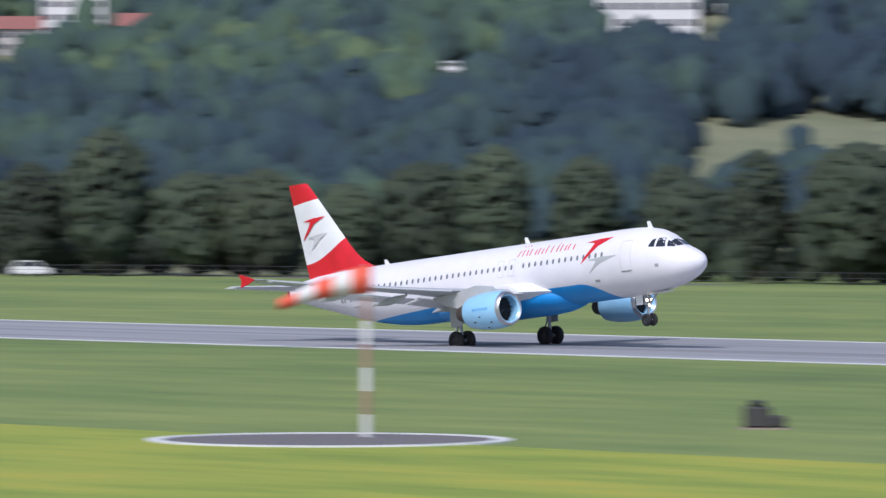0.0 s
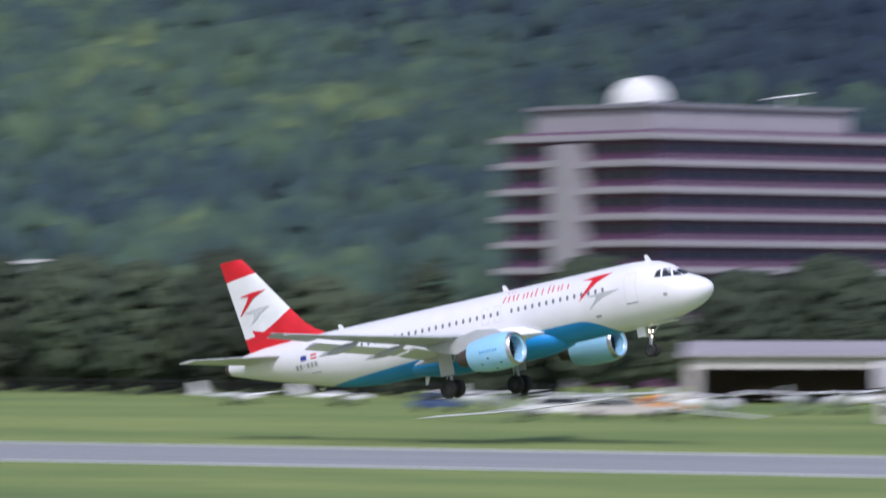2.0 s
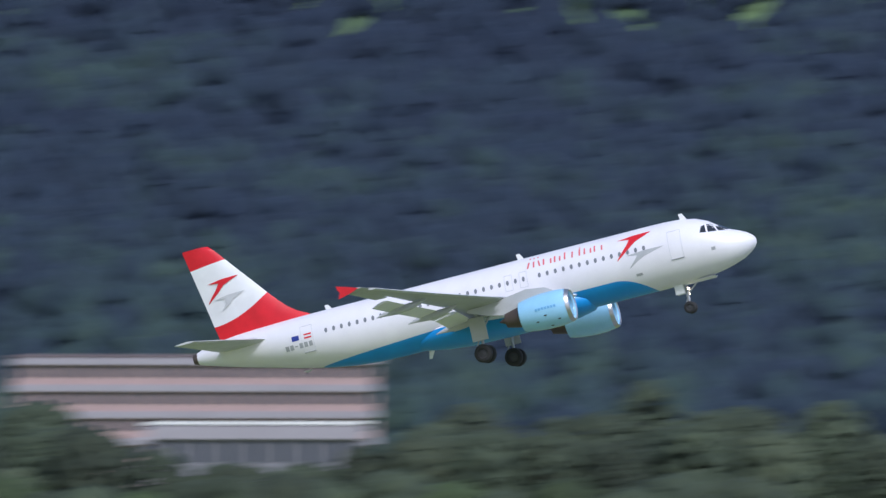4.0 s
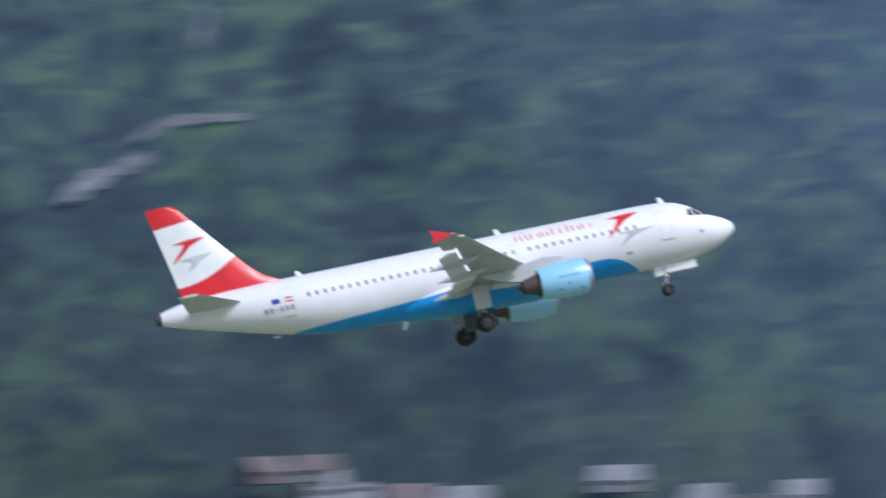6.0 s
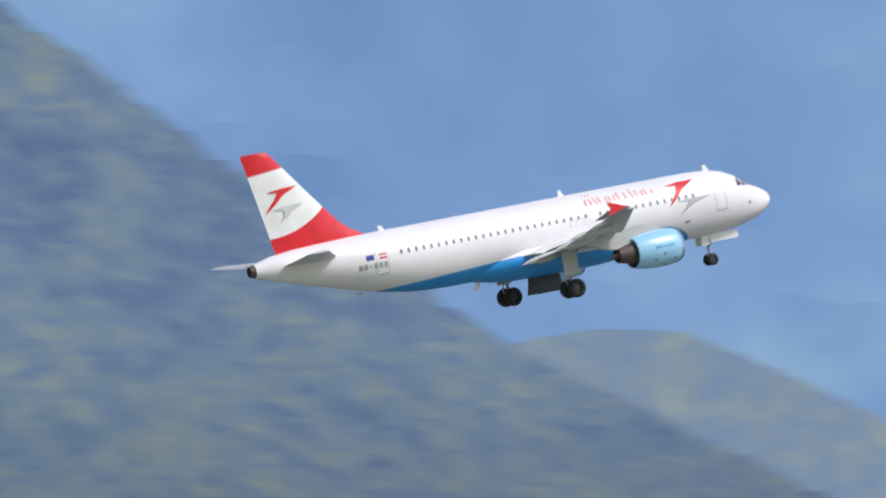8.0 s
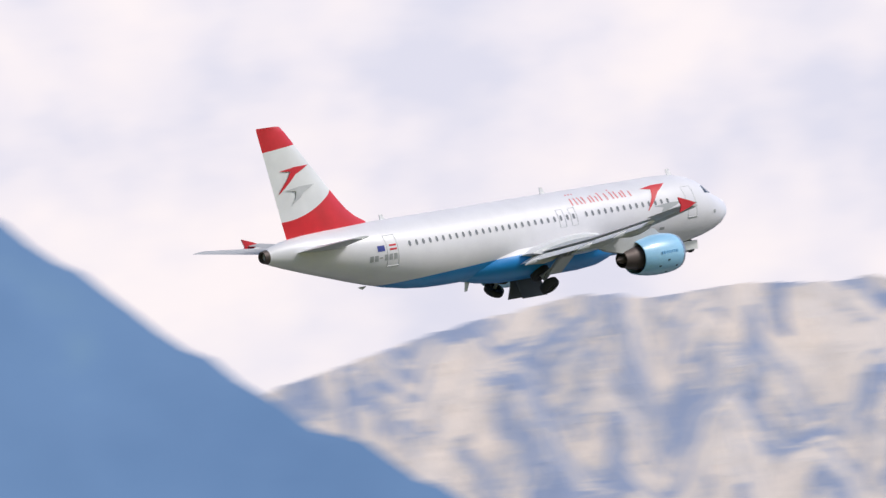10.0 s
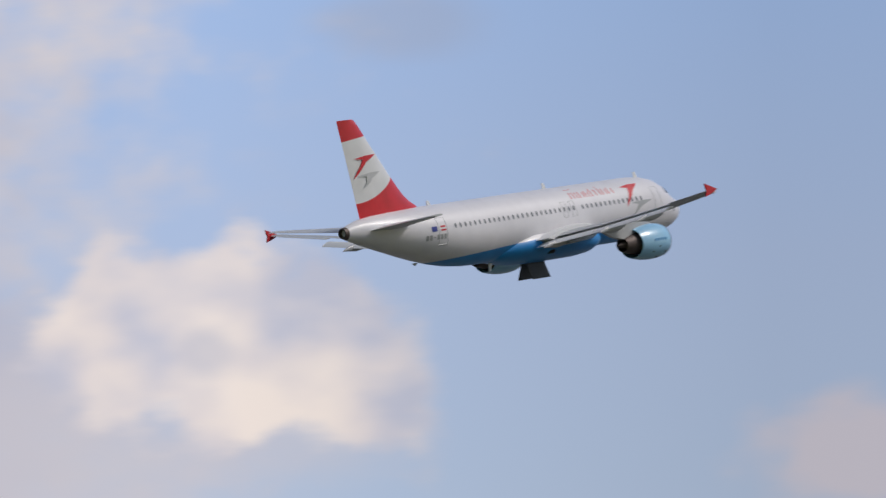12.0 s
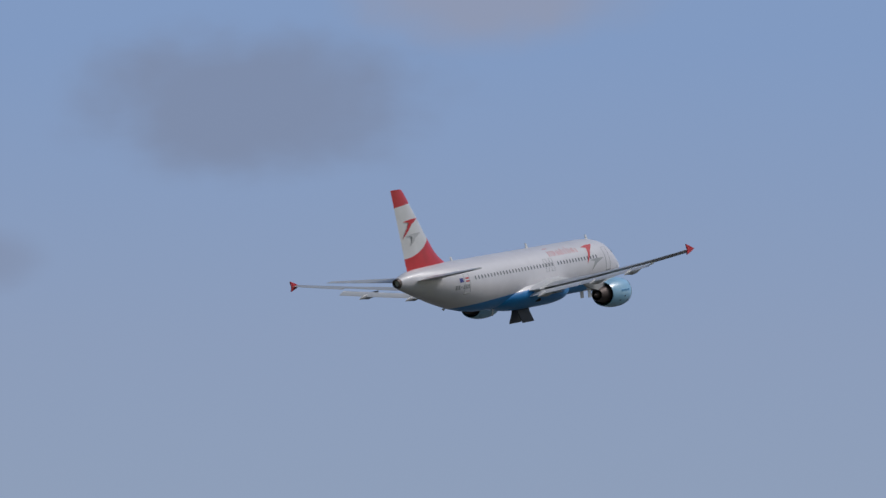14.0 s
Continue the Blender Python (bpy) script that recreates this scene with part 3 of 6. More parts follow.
runway = strip("runway", "asphalt", -1100, 1500, -18.6, 18.4, 0.02, RUN, "grey asphalt runway with dark rubber streaks", "runway")
for y in (-17.9, 17.7):
    strip("edge_line", "line", -1100, 1500, y - 0.7, y + 0.7, 0.026, RUN, "", "", runway)
mown_strip = strip("mown_strip", "mown", -500, 500, -110, 0, 0.012, pose(-210, 198.5, 0, 0, 0, 2.0), "yellowish mown grass strip with dandelions before the runway", "grass")
taxi = strip("apron", "concrete", -60, 330, 0, 18, 0.02, pose(-150, 372, 0, 0, 0, -8.0), "grey concrete apron before the hangars", "apron")
road = strip("perimeter_road", "pad", -380, -60, 0, 9, 0.02, pose(-520, 505, 0, 0, 0, -8.5), "grey perimeter road at the foot of the trees", "road")


def hills():
    bs = np.arange(-72, 5.01, 0.3)
    ds = [880, 905, 940, 980, 1030, 1090, 1160, 1240, 1330, 1420, 1500, 1580, 1680, 1800, 1950, 2120, 2300, 2500, 2700, 2850]
    verts = []
    for d in ds:
        for b in bs:
            p = polar(b, d)
            h = hill_height(b, d)
            verts.append((p.x, p.y, h - 0.4 + (noise.noise(p * 0.01) * 3 if h > 6 else 0) - (0.6 if d < 900 else 0)))
    n = len(bs)
    faces = [(j * n + i, j * n + i + 1, (j + 1) * n + i + 1, (j + 1) * n + i) for j in range(len(ds) - 1) for i in range(n - 1)]
    me = bpy.data.meshes.new("hillside")
    me.from_pydata(verts, [], faces)
    return tagged(share("hillside", me, "meadow", smooth=True), "wooded valley side with pale meadows between the trees", "hill", kind="structure")


hills()
# Open meadows on the slope: bearing from, to, distance from, to.
MEADOWS = [(-48.6, -45.3, 955, 1028), (-42.8, -39.2, 988, 1072), (-27.2, -24.0, 1128, 1150)]
# Houses on the slope: bearing, distance, width, height, wall, roof, pitched.
HOUSES = ((-54.55, 1099, 10.5, 6.5, "render", "tile", True), (-54.0, 1117, 10.8, 7.5, "whitewall", "whitewall", False), (-53.4, 1105, 7, 6, "whitewall", "tile", True), (-48.9, 1124, 17.7, 6.4, "whitewall", "whitewall", False), (-48.3, 1150, 10, 4, "whitewall", "whitewall", False), (-47.3, 1134, 7.6, 5, "whitewall", "grey", False), (-44.67, 1078, 19, 5.5, "whitewall", "whitewall", False), (-42.5, 1052, 6.5, 4.5, "whitewall", "grey", True), (-42.50, 990, 11.4, 6.0, "render", "tile", True), (-40.42, 975, 14.0, 10.0, "yellow", "tile", True), (-45.10, 1000, 14.0, 2.4, "whitewall", "whitewall", False), (-45.84, 996, 4.9, 5.0, "whitewall", "whitewall", False), (-44.2, 994, 7.1, 4.0, "pink", "tile", False), (-39.05, 971, 13.5, 4.0, "concrete", "whitewall", False), (-25.25, 1140, 13, 3.2, "pink", "grey", False), (-50.6, 1066, 5.2, 3.5, "whitewall", "grey", False), (-21.7, 1372, 17, 7, "soil", "soil", False), (-20.7, 1372, 26, 5, "pink", "soil", False), (-22.9, 1320, 9, 6, "pink", "grey", False))
for hb, hd, hwid, *_ in HOUSES + ((-43.55, 1116, 23), (-42.85, 1084, 6)):
    q = math.degrees(hwid * 0.6 / hd)
    MEADOWS.append((hb - q, hb + q, hd - (70 if hd > 1300 else 18 if hd < 968 else 50), hd + 10))
ICO = bmesh.new()
bmesh.ops.create_icosphere(ICO, subdivisions=1, radius=1.0)
ICO_V = np.array([v.co[:] for v in ICO.verts])
ICO_F = np.array([[v.index for v in f.verts] for f in ICO.faces])
ICO.free()


def many(name, centres, sizes, rng, stretch=(0.85, 1.35), rough=0.3, base=(ICO_V, ICO_F), cores=None, blend=0.65):
    """One mesh of many uneven clumps; with cores, shaded softly as the round masses about them."""
    bv, bf = base
    n, k = len(centres), len(bv)
    v = np.repeat(bv[None], n, 0) * (1 + rng.uniform(-rough, rough, (n, k, 1)))
    v[:, :, 2] *= rng.uniform(*stretch, (n, 1))
    v = v * sizes[:, None, None] + centres[:, None, :]
    f = (bf[None] + (np.arange(n) * k)[:, None, None]).reshape(-1, 3)
    me = bpy.data.meshes.new(name)
    me.vertices.add(n * k)
    me.vertices.foreach_set("co", v.ravel())
    me.loops.add(len(f) * 3)
    me.loops.foreach_set("vertex_index", f.ravel())
    me.polygons.add(len(f))
    me.polygons.foreach_set("loop_start", np.arange(len(f)) * 3)
    me.update(calc_edges=True)
    me.shade_smooth()
    if cores is not None:
        out, own = v - cores[:, None, :], v - centres[:, None, :]
        out /= np.linalg.norm(out, axis=2, keepdims=True) + 1e-6
        own /= np.linalg.norm(own, axis=2, keepdims=True) + 1e-6
        soft = out * blend + own * (1 - blend)
        soft[:, :, 2] = np.maximum(soft[:, :, 2], 0.08)
        soft /= np.linalg.norm(soft, axis=2, keepdims=True) + 1e-6
        me.normals_split_custom_set_from_vertices(soft.reshape(-1, 3))
    return me


def woods():
    """Trees of the valley side, each a dome of leafy clumps; slimmer and pointed where firs stand."""
    rng = np.random.default_rng(4)
    c, s, cores = [], [], []
    for d0, d1, step, r0, r1, lumps in ((925, 1300, 7.2, 3.4, 5.6, 6), (1300, 1700, 9.5, 4.2, 6.8, 5), (1700, 2300, 16, 7.5, 12, 5), (2300, 2840, 26, 12, 18, 4)):
        n = int(radians(66) * (d1 * d1 - d0 * d0) / 2 / step ** 2 * 1.25)
        for bb, dd, rr in zip(rng.uniform(-62, 4, n), np.sqrt(rng.uniform(d0 * d0, d1 * d1, n)), rng.uniform(r0, r1, n)):
            if any(m[0] < bb < m[1] and m[2] < dd < m[3] for m in MEADOWS):
                continue
            h = hill_height(bb, dd)
            if h < 2:
                continue
            p = polar(bb, dd)
            fir = rng.uniform() < (0.55 if bb > -36 else 0.15)
            tall = rr * (rng.uniform(2.0, 2.9) if fir else rng.uniform(1.3, 1.9))
            a = rng.uniform(0, 2 * math.pi, lumps)
            u = (np.arange(lumps) + rng.uniform(0, 1, lumps)) / lumps
            spread = (1.05 - u) * 0.75 if fir else np.sqrt(np.clip(1.02 - u * u, 0, 1)) * 0.8
            for aa, uu, w in zip(a, u, spread):
                c.append((p.x + rr * w * math.cos(aa), p.y + rr * w * math.sin(aa), h + 0.3 + tall * (0.05 + 0.85 * uu)))
                cores.append((p.x, p.y, h))
                s.append(rr * rng.uniform(0.50, 0.74) * (0.75 if fir and uu > 0.7 else 1.0))
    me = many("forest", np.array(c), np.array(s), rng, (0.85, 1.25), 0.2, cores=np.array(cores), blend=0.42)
    return tagged(share("forest", me, "forest"), "dark mixed forest covering the valley side, its greens painted bluish with haze", "forest", kind="stuff")


woods()


def slope_top(b):
    """Height of the far slope's ridge, in degrees, at a bearing."""
    e = float(np.interp(b, (-16, 20, 24, 27.04, 27.8, 29.1, 30, 31.2, 32, 36, 42, 50), (13, 12, 10.6, 8.35, 7.9, 6.95, 6.4, 5.65, 5.1, 3.2, 1.4, 0.3)))
    return e + 0.07 * noise.noise(Vector((b * 4, 0, 3))) + 0.05 * noise.noise(Vector((b * 13, 0, 3))) + 0.035 * noise.noise(Vector((b * 37, 0, 3)))


def slope_point(b, k, nearer=0.0):
    """A point of the far slope, k of the way up to its ridge."""
    e = slope_top(b) * k
    p = polar(b, 3000 + 620 * k)
    bump = noise.fractal(Vector((b * 0.8, e, 4.0)), 1.0, 2.0, 3) * 22 + abs(noise.noise(Vector((b * 9, e * 9, 1.0)))) * 3
    q = p + p.normalized() * (bump - nearer)
    return Vector((q.x, q.y, 8 + math.tan(radians(e)) * q.length))


def far_woods():
    """The valley side far down the valley: distant wooded slope with the ridge running down."""
    bs = np.arange(-16, 52.01, 0.08)
    rows = 70
    verts = []
    for j in range(rows + 1):
        for b in bs:
            v = slope_point(b, j / rows)
            verts.append((v.x, v.y, v.z - (40 if j == 0 else 0)))
    n = len(bs)
    faces = [(j * n + i, j * n + i + 1, (j + 1) * n + i + 1, (j + 1) * n + i) for j in range(rows) for i in range(n - 1)]
    me = bpy.data.meshes.new("far_woods")
    me.from_pydata(verts, [], faces)
    mt = painted_haze_woods()
    return tagged(share("backdrop", me, mt, smooth=True), "distant wooded mountainside with painted haze and paler clearings", "mountain", kind="structure")


def painted_haze_woods():
    nm = Nodes("painted_haze_woods")
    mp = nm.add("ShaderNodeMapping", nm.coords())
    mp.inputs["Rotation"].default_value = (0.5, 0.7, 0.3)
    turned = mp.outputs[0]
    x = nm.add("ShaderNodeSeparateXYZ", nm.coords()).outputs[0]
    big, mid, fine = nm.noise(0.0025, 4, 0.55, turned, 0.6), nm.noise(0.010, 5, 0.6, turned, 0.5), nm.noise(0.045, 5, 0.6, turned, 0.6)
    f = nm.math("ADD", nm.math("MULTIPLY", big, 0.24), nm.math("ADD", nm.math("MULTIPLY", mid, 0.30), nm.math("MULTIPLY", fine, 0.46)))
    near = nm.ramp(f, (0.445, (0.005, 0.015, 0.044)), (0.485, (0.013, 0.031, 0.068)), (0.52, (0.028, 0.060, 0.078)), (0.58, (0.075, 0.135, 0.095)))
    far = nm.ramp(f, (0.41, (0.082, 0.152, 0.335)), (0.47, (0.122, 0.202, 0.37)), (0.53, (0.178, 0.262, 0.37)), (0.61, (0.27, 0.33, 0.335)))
    # Haze painted as glow: bluer and brighter eastwards, dimmer low down.
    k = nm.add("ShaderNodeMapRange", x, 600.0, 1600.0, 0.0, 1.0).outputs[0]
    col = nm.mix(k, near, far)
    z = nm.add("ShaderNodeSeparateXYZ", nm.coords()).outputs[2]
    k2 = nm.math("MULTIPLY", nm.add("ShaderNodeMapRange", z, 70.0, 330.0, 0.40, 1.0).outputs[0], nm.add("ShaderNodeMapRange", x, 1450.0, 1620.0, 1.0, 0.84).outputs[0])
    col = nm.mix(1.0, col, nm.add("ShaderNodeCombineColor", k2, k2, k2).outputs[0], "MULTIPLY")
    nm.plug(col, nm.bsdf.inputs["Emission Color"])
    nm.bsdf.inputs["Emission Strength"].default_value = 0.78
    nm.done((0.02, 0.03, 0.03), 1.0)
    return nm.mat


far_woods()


def far_spur(crest, d, paint):
    """A lower wooded spur before the distant slope, from its crest in bearing and height."""
    bs = np.arange(crest[0][0], crest[-1][0] + 0.01, 0.1)
    rows = 14
    verts = []
    for j in range(rows + 1):
        for b in bs:
            e = float(np.interp(b, [c[0] for c in crest], [c[1] for c in crest])) + 0.03 * noise.noise(Vector((b * 9, 0, 3)))
            e2 = 0.2 + (e - 0.2) * j / rows
            p = polar(b, d + 160 * j / rows + 10 * noise.noise(Vector((b * 4, e2 * 5, 1))))
            verts.append((p.x, p.y, 8 + math.tan(radians(e2)) * p.length))
    n = len(bs)
    me = bpy.data.meshes.new("far_spur")
    me.from_pydata(verts, [], [(j * n + i, j * n + i + 1, (j + 1) * n + i + 1, (j + 1) * n + i) for j in range(rows) for i in range(n - 1)])
    return tagged(share("backdrop", me, paint, smooth=True), "lower wooded spur with painted sun and haze before the distant slope", "hill", kind="structure")


def spur_woods(name, *stops):
    nm = Nodes(name)
    mp = nm.add("ShaderNodeMapping", nm.coords())
    mp.inputs["Rotation"].default_value = (0.3, 0.4, 0.8)
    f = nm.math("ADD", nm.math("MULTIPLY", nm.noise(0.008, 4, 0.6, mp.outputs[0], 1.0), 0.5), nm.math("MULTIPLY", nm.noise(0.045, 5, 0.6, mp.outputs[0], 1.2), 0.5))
    # Sun and haze are painted into this glow, dimmed towards its west end.
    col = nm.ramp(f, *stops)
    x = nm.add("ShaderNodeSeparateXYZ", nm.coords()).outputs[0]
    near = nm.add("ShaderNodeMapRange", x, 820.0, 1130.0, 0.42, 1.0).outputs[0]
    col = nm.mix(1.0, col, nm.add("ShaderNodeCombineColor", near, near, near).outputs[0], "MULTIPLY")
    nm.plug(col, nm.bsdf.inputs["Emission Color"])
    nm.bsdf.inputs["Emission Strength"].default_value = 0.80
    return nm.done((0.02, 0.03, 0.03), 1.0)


painted_sun_spur = spur_woods("sun_glow_spur", (0.42, (0.070, 0.125, 0.205)), (0.50, (0.115, 0.175, 0.215)), (0.57, (0.19, 0.24, 0.215)), (0.65, (0.28, 0.315, 0.225)))
painted_haze_spur = spur_woods("painted_haze_spur", (0.40, (0.165, 0.25, 0.43)), (0.50, (0.20, 0.28, 0.41)), (0.58, (0.25, 0.325, 0.375)), (0.68, (0.34, 0.40, 0.34)))
far_spur(((17.5, 1.9), (19.0, 2.5), (20.4, 3.2), (21.6, 3.8), (22.6, 4.15), (23.4, 4.25), (24.2, 4.13), (24.95, 3.87), (26.1, 3.43), (27.0, 3.05), (28.5, 2.4)), 2700, painted_sun_spur)
far_spur(((28.0, 3.0), (29.5, 3.9), (31.0, 4.75), (32.1, 5.12), (32.85, 5.25), (33.7, 5.22), (34.6, 4.85), (35.8, 4.3), (37.6, 3.6), (40.0, 2.7)), 3590, painted_haze_spur)


def far_ridge():
    """The next mountain down the valley, glowing blue in place of distance haze."""
    bs = np.arange(12, 60.01, 0.25)
    top = np.interp(bs, (12, 22, 30, 38, 43, 46.5, 50, 60), (8, 10.5, 11.5, 10.8, 8.2, 5.9, 4.0, 2.0))
    verts, rows = [], 30
    for j in range(rows + 1):
        for b, e in zip(bs, top):
            k = j / rows
            p = polar(b, 3860 + 300 * k)
            e2 = e * k + 0.06 * noise.noise(Vector((b * 2.2, 0, 9))) * k
            z = 8 + math.tan(radians(e2)) * p.length + noise.fractal(Vector((b * 1.1, e2 * 1.5, 2.0)), 1.0, 2.0, 4) * 9 * (1 if j else 0)
            q = p + p.normalized() * noise.fractal(Vector((b * 0.9, e2 * 1.2, 7.0)), 1.0, 2.0, 5) * 35
            verts.append((q.x, q.y, z))
    n = len(bs)
    faces = [(j * n + i, j * n + i + 1, (j + 1) * n + i + 1, (j + 1) * n + i) for j in range(rows) for i in range(n - 1)]
    me = bpy.data.meshes.new("far_mountain")
    me.from_pydata(verts, [], faces)
    nm = Nodes("painted_haze_mountain")
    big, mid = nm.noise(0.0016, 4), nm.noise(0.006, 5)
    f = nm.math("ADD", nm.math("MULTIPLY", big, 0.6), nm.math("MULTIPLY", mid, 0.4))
    # Haze is put into these blues, which glow by themselves.
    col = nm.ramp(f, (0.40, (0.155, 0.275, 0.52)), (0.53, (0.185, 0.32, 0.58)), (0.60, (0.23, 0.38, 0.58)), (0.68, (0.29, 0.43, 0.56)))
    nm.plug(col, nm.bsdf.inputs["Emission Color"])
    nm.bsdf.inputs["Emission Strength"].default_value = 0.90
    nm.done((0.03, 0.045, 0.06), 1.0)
    return tagged(share("backdrop", me, nm.mat, smooth=True), "distant mountain slope painted blue with haze, with faint pale clearings", "mountain", kind="structure")


far_ridge()


def rock_peak():
    bs = np.arange(44.0, 57.01, 0.07)
    top = np.interp(bs, (44, 46.5, 48.23, 48.93, 49.63, 50.17, 50.55, 51.26, 52.02, 52.51, 52.78, 53.11, 53.65, 54.46, 57), (5.0, 5.95, 6.56, 6.75, 6.91, 6.86, 6.92, 7.01, 7.01, 7.08, 6.86, 6.49, 5.95, 5.4, 3.9))
    verts, rows = [], 70
    for j in range(rows + 1):
        k = j / rows
        for b, e in zip(bs, top):
            e2 = 3.0 + (e - 3.0) * k + 0.05 * noise.noise(Vector((b * 5, 0, 1))) * k
            p = polar(b, 4150 + 500 * k)
            crag = noise.hetero_terrain(Vector((b * 1.6, e2 * 1.1, 3.0)), 0.8, 2.1, 6, 0.6) * 70 + abs(noise.noise(Vector((b * 2.4 + e2, e2 * 0.7, 5.0)))) * 120
            q = p - p.normalized() * crag
            verts.append((q.x, q.y, 8 + math.tan(radians(e2)) * q.length))
    n = len(bs)
    faces = [(j * n + i, j * n + i + 1, (j + 1) * n + i + 1, (j + 1) * n + i) for j in range(rows) for i in range(n - 1)]
    me = bpy.data.meshes.new("rock_peak")
    me.from_pydata(verts, [], faces)
    nm = Nodes("painted_light_limestone")
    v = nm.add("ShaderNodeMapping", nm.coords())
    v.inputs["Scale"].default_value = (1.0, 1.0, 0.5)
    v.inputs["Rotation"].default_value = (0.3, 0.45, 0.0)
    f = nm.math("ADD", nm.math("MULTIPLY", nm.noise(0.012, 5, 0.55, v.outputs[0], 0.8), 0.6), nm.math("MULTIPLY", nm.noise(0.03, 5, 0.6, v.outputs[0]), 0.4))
    # Sunny rock and blue gully shade are painted in as glow.
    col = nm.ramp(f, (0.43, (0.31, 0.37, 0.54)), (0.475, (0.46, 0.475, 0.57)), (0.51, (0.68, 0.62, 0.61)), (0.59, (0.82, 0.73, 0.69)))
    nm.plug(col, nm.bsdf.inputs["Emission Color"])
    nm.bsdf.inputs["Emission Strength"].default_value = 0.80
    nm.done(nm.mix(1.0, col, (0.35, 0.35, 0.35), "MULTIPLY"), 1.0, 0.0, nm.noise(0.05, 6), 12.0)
    return tagged(share("backdrop", me, nm.mat, smooth=True), "distant pale limestone peak with painted sun and bluish gully shade", "mountain", kind="structure")


rock_peak()


def cloud_sky():
    """Far sky beyond the valley's end with summer clouds; the map's u and v are bearing and height in degrees."""
    bs, es = np.arange(30, 120.01, 3.0), np.arange(-1, 40.01, 2.0)
    verts = [polar(b, 4880 * math.cos(radians(e)), 4880 * math.sin(radians(e))) for e in es for b in bs]
    n = len(bs)
    faces = [(j * n + i, (j + 1) * n + i, (j + 1) * n + i + 1, j * n + i + 1) for j in range(len(es) - 1) for i in range(n - 1)]
    me = bpy.data.meshes.new("cloud_sky")
    me.from_pydata(verts, [], faces)
    uv = me.uv_layers.new(name="sky")
    for l in me.loops:
        uv.data[l.index].uv = (bs[l.vertex_index % n], es[l.vertex_index // n])
    nm = Nodes("cloudy_sky")
    m = nm.add("ShaderNodeUVMap")
    m.uv_map = "sky"
    u, v, _ = nm.add("ShaderNodeSeparateXYZ", m.outputs[0]).outputs[:3]
    warp = nm.math("MULTIPLY", nm.math("SUBTRACT", nm.noise(1.3, 6, 0.6, m.outputs[0]), 0.5), 2.2)
    warp2 = nm.math("MULTIPLY", nm.math("SUBTRACT", nm.noise(0.8, 3, 0.5, nm.add("ShaderNodeMapping", m.outputs[0], (31.0, 5.0, 2.0)).outputs[0]), 0.5), 1.4)

    def puff(b, e, rb, re, soft, amount=1.0):
        x = nm.math("DIVIDE", nm.math("SUBTRACT", u, b), rb)
        y = nm.math("DIVIDE", nm.math("SUBTRACT", v, e), re)
        r = nm.math("SQRT", nm.math("ADD", nm.math("MULTIPLY", x, x), nm.math("MULTIPLY", y, y)))
        r = nm.math("ADD", r, nm.math("MULTIPLY", nm.math("ADD", warp, warp2), 0.55))
        q = nm.add("ShaderNodeMapRange", r, 1.0 + soft, 1.0 - soft, 0.0, amount)
        q.interpolation_type = "SMOOTHSTEP"
        return q.outputs[0]

    blue = nm.ramp(nm.math("DIVIDE", v, 20.0), (0.30, (0.46, 0.575, 0.78)), (0.42, (0.43, 0.55, 0.80)), (0.56, (0.365, 0.53, 0.865)))
    veil = nm.add("ShaderNodeMapRange", nm.math("ADD", u, nm.math("MULTIPLY", nm.math("ADD", warp, warp2), 4.5)), 63.0, 56.5, 0.0, 1.0)
    veil.interpolation_type = "SMOOTHSTEP"
    shade = nm.noise(0.55, 5, 0.55, nm.add("ShaderNodeMapping", m.outputs[0], (7.0, 3.0, 0.0)).outputs[0])
    white = nm.ramp(shade, (0.36, (0.56, 0.545, 0.62)), (0.48, (0.665, 0.62, 0.655)), (0.62, (0.745, 0.675, 0.67)))
    col = nm.mix(nm.math("MULTIPLY", veil.outputs[0], 0.93), blue, white)
    col = nm.mix(puff(57.9, 7.2, 2.4, 1.1, 0.5, 0.8), col, (0.50, 0.51, 0.63))
    col = nm.mix(puff(56.2, 6.15, 1.6, 0.55, 0.5, 0.9), col, (0.52, 0.53, 0.645))
    col = nm.mix(puff(50.3, 10.8, 2.8, 0.5, 0.35, 0.8), col, (0.47, 0.60, 0.88))
    col = nm.mix(puff(57.2, 10.3, 0.8, 0.6, 0.5, 0.7), col, (0.80, 0.74, 0.72))
    col = nm.mix(puff(53.0, 10.1, 0.7, 0.35, 0.5, 0.7), col, (0.80, 0.75, 0.72))
    col = nm.mix(puff(60.2, 6.5, 1.9, 0.85, 0.5, 0.7), col, (0.60, 0.585, 0.665))
    col = nm.mix(puff(62.4, 6.7, 1.0, 0.5, 0.6, 0.55), col, (0.62, 0.60, 0.67))
    heap = nm.math("MAXIMUM", puff(61.7, 7.6, 1.75, 1.0, 0.16), puff(62.9, 7.3, 0.9, 0.8, 0.2))
    lit = nm.ramp(nm.noise(0.8, 4, 0.45, m.outputs[0]), (0.38, (0.55, 0.57, 0.70)), (0.52, (0.78, 0.72, 0.74)), (0.64, (0.94, 0.84, 0.79)))
    col = nm.mix(nm.math("MULTIPLY", heap, 0.9), col, lit)
    col = nm.mix(puff(61.5, 7.45, 0.28, 0.26, 0.5, 0.6), col, (0.52, 0.54, 0.66))
    col = nm.mix(puff(67.9, 6.45, 1.2, 0.55, 0.35, 0.7), col, (0.72, 0.64, 0.69))
    col = nm.mix(puff(72.6, 10.65, 1.5, 0.58, 0.5, 0.62), col, (0.32, 0.37, 0.52))
    col = nm.mix(puff(69.8, 9.13, 0.6, 0.24, 0.6, 0.42), col, (0.34, 0.39, 0.55))
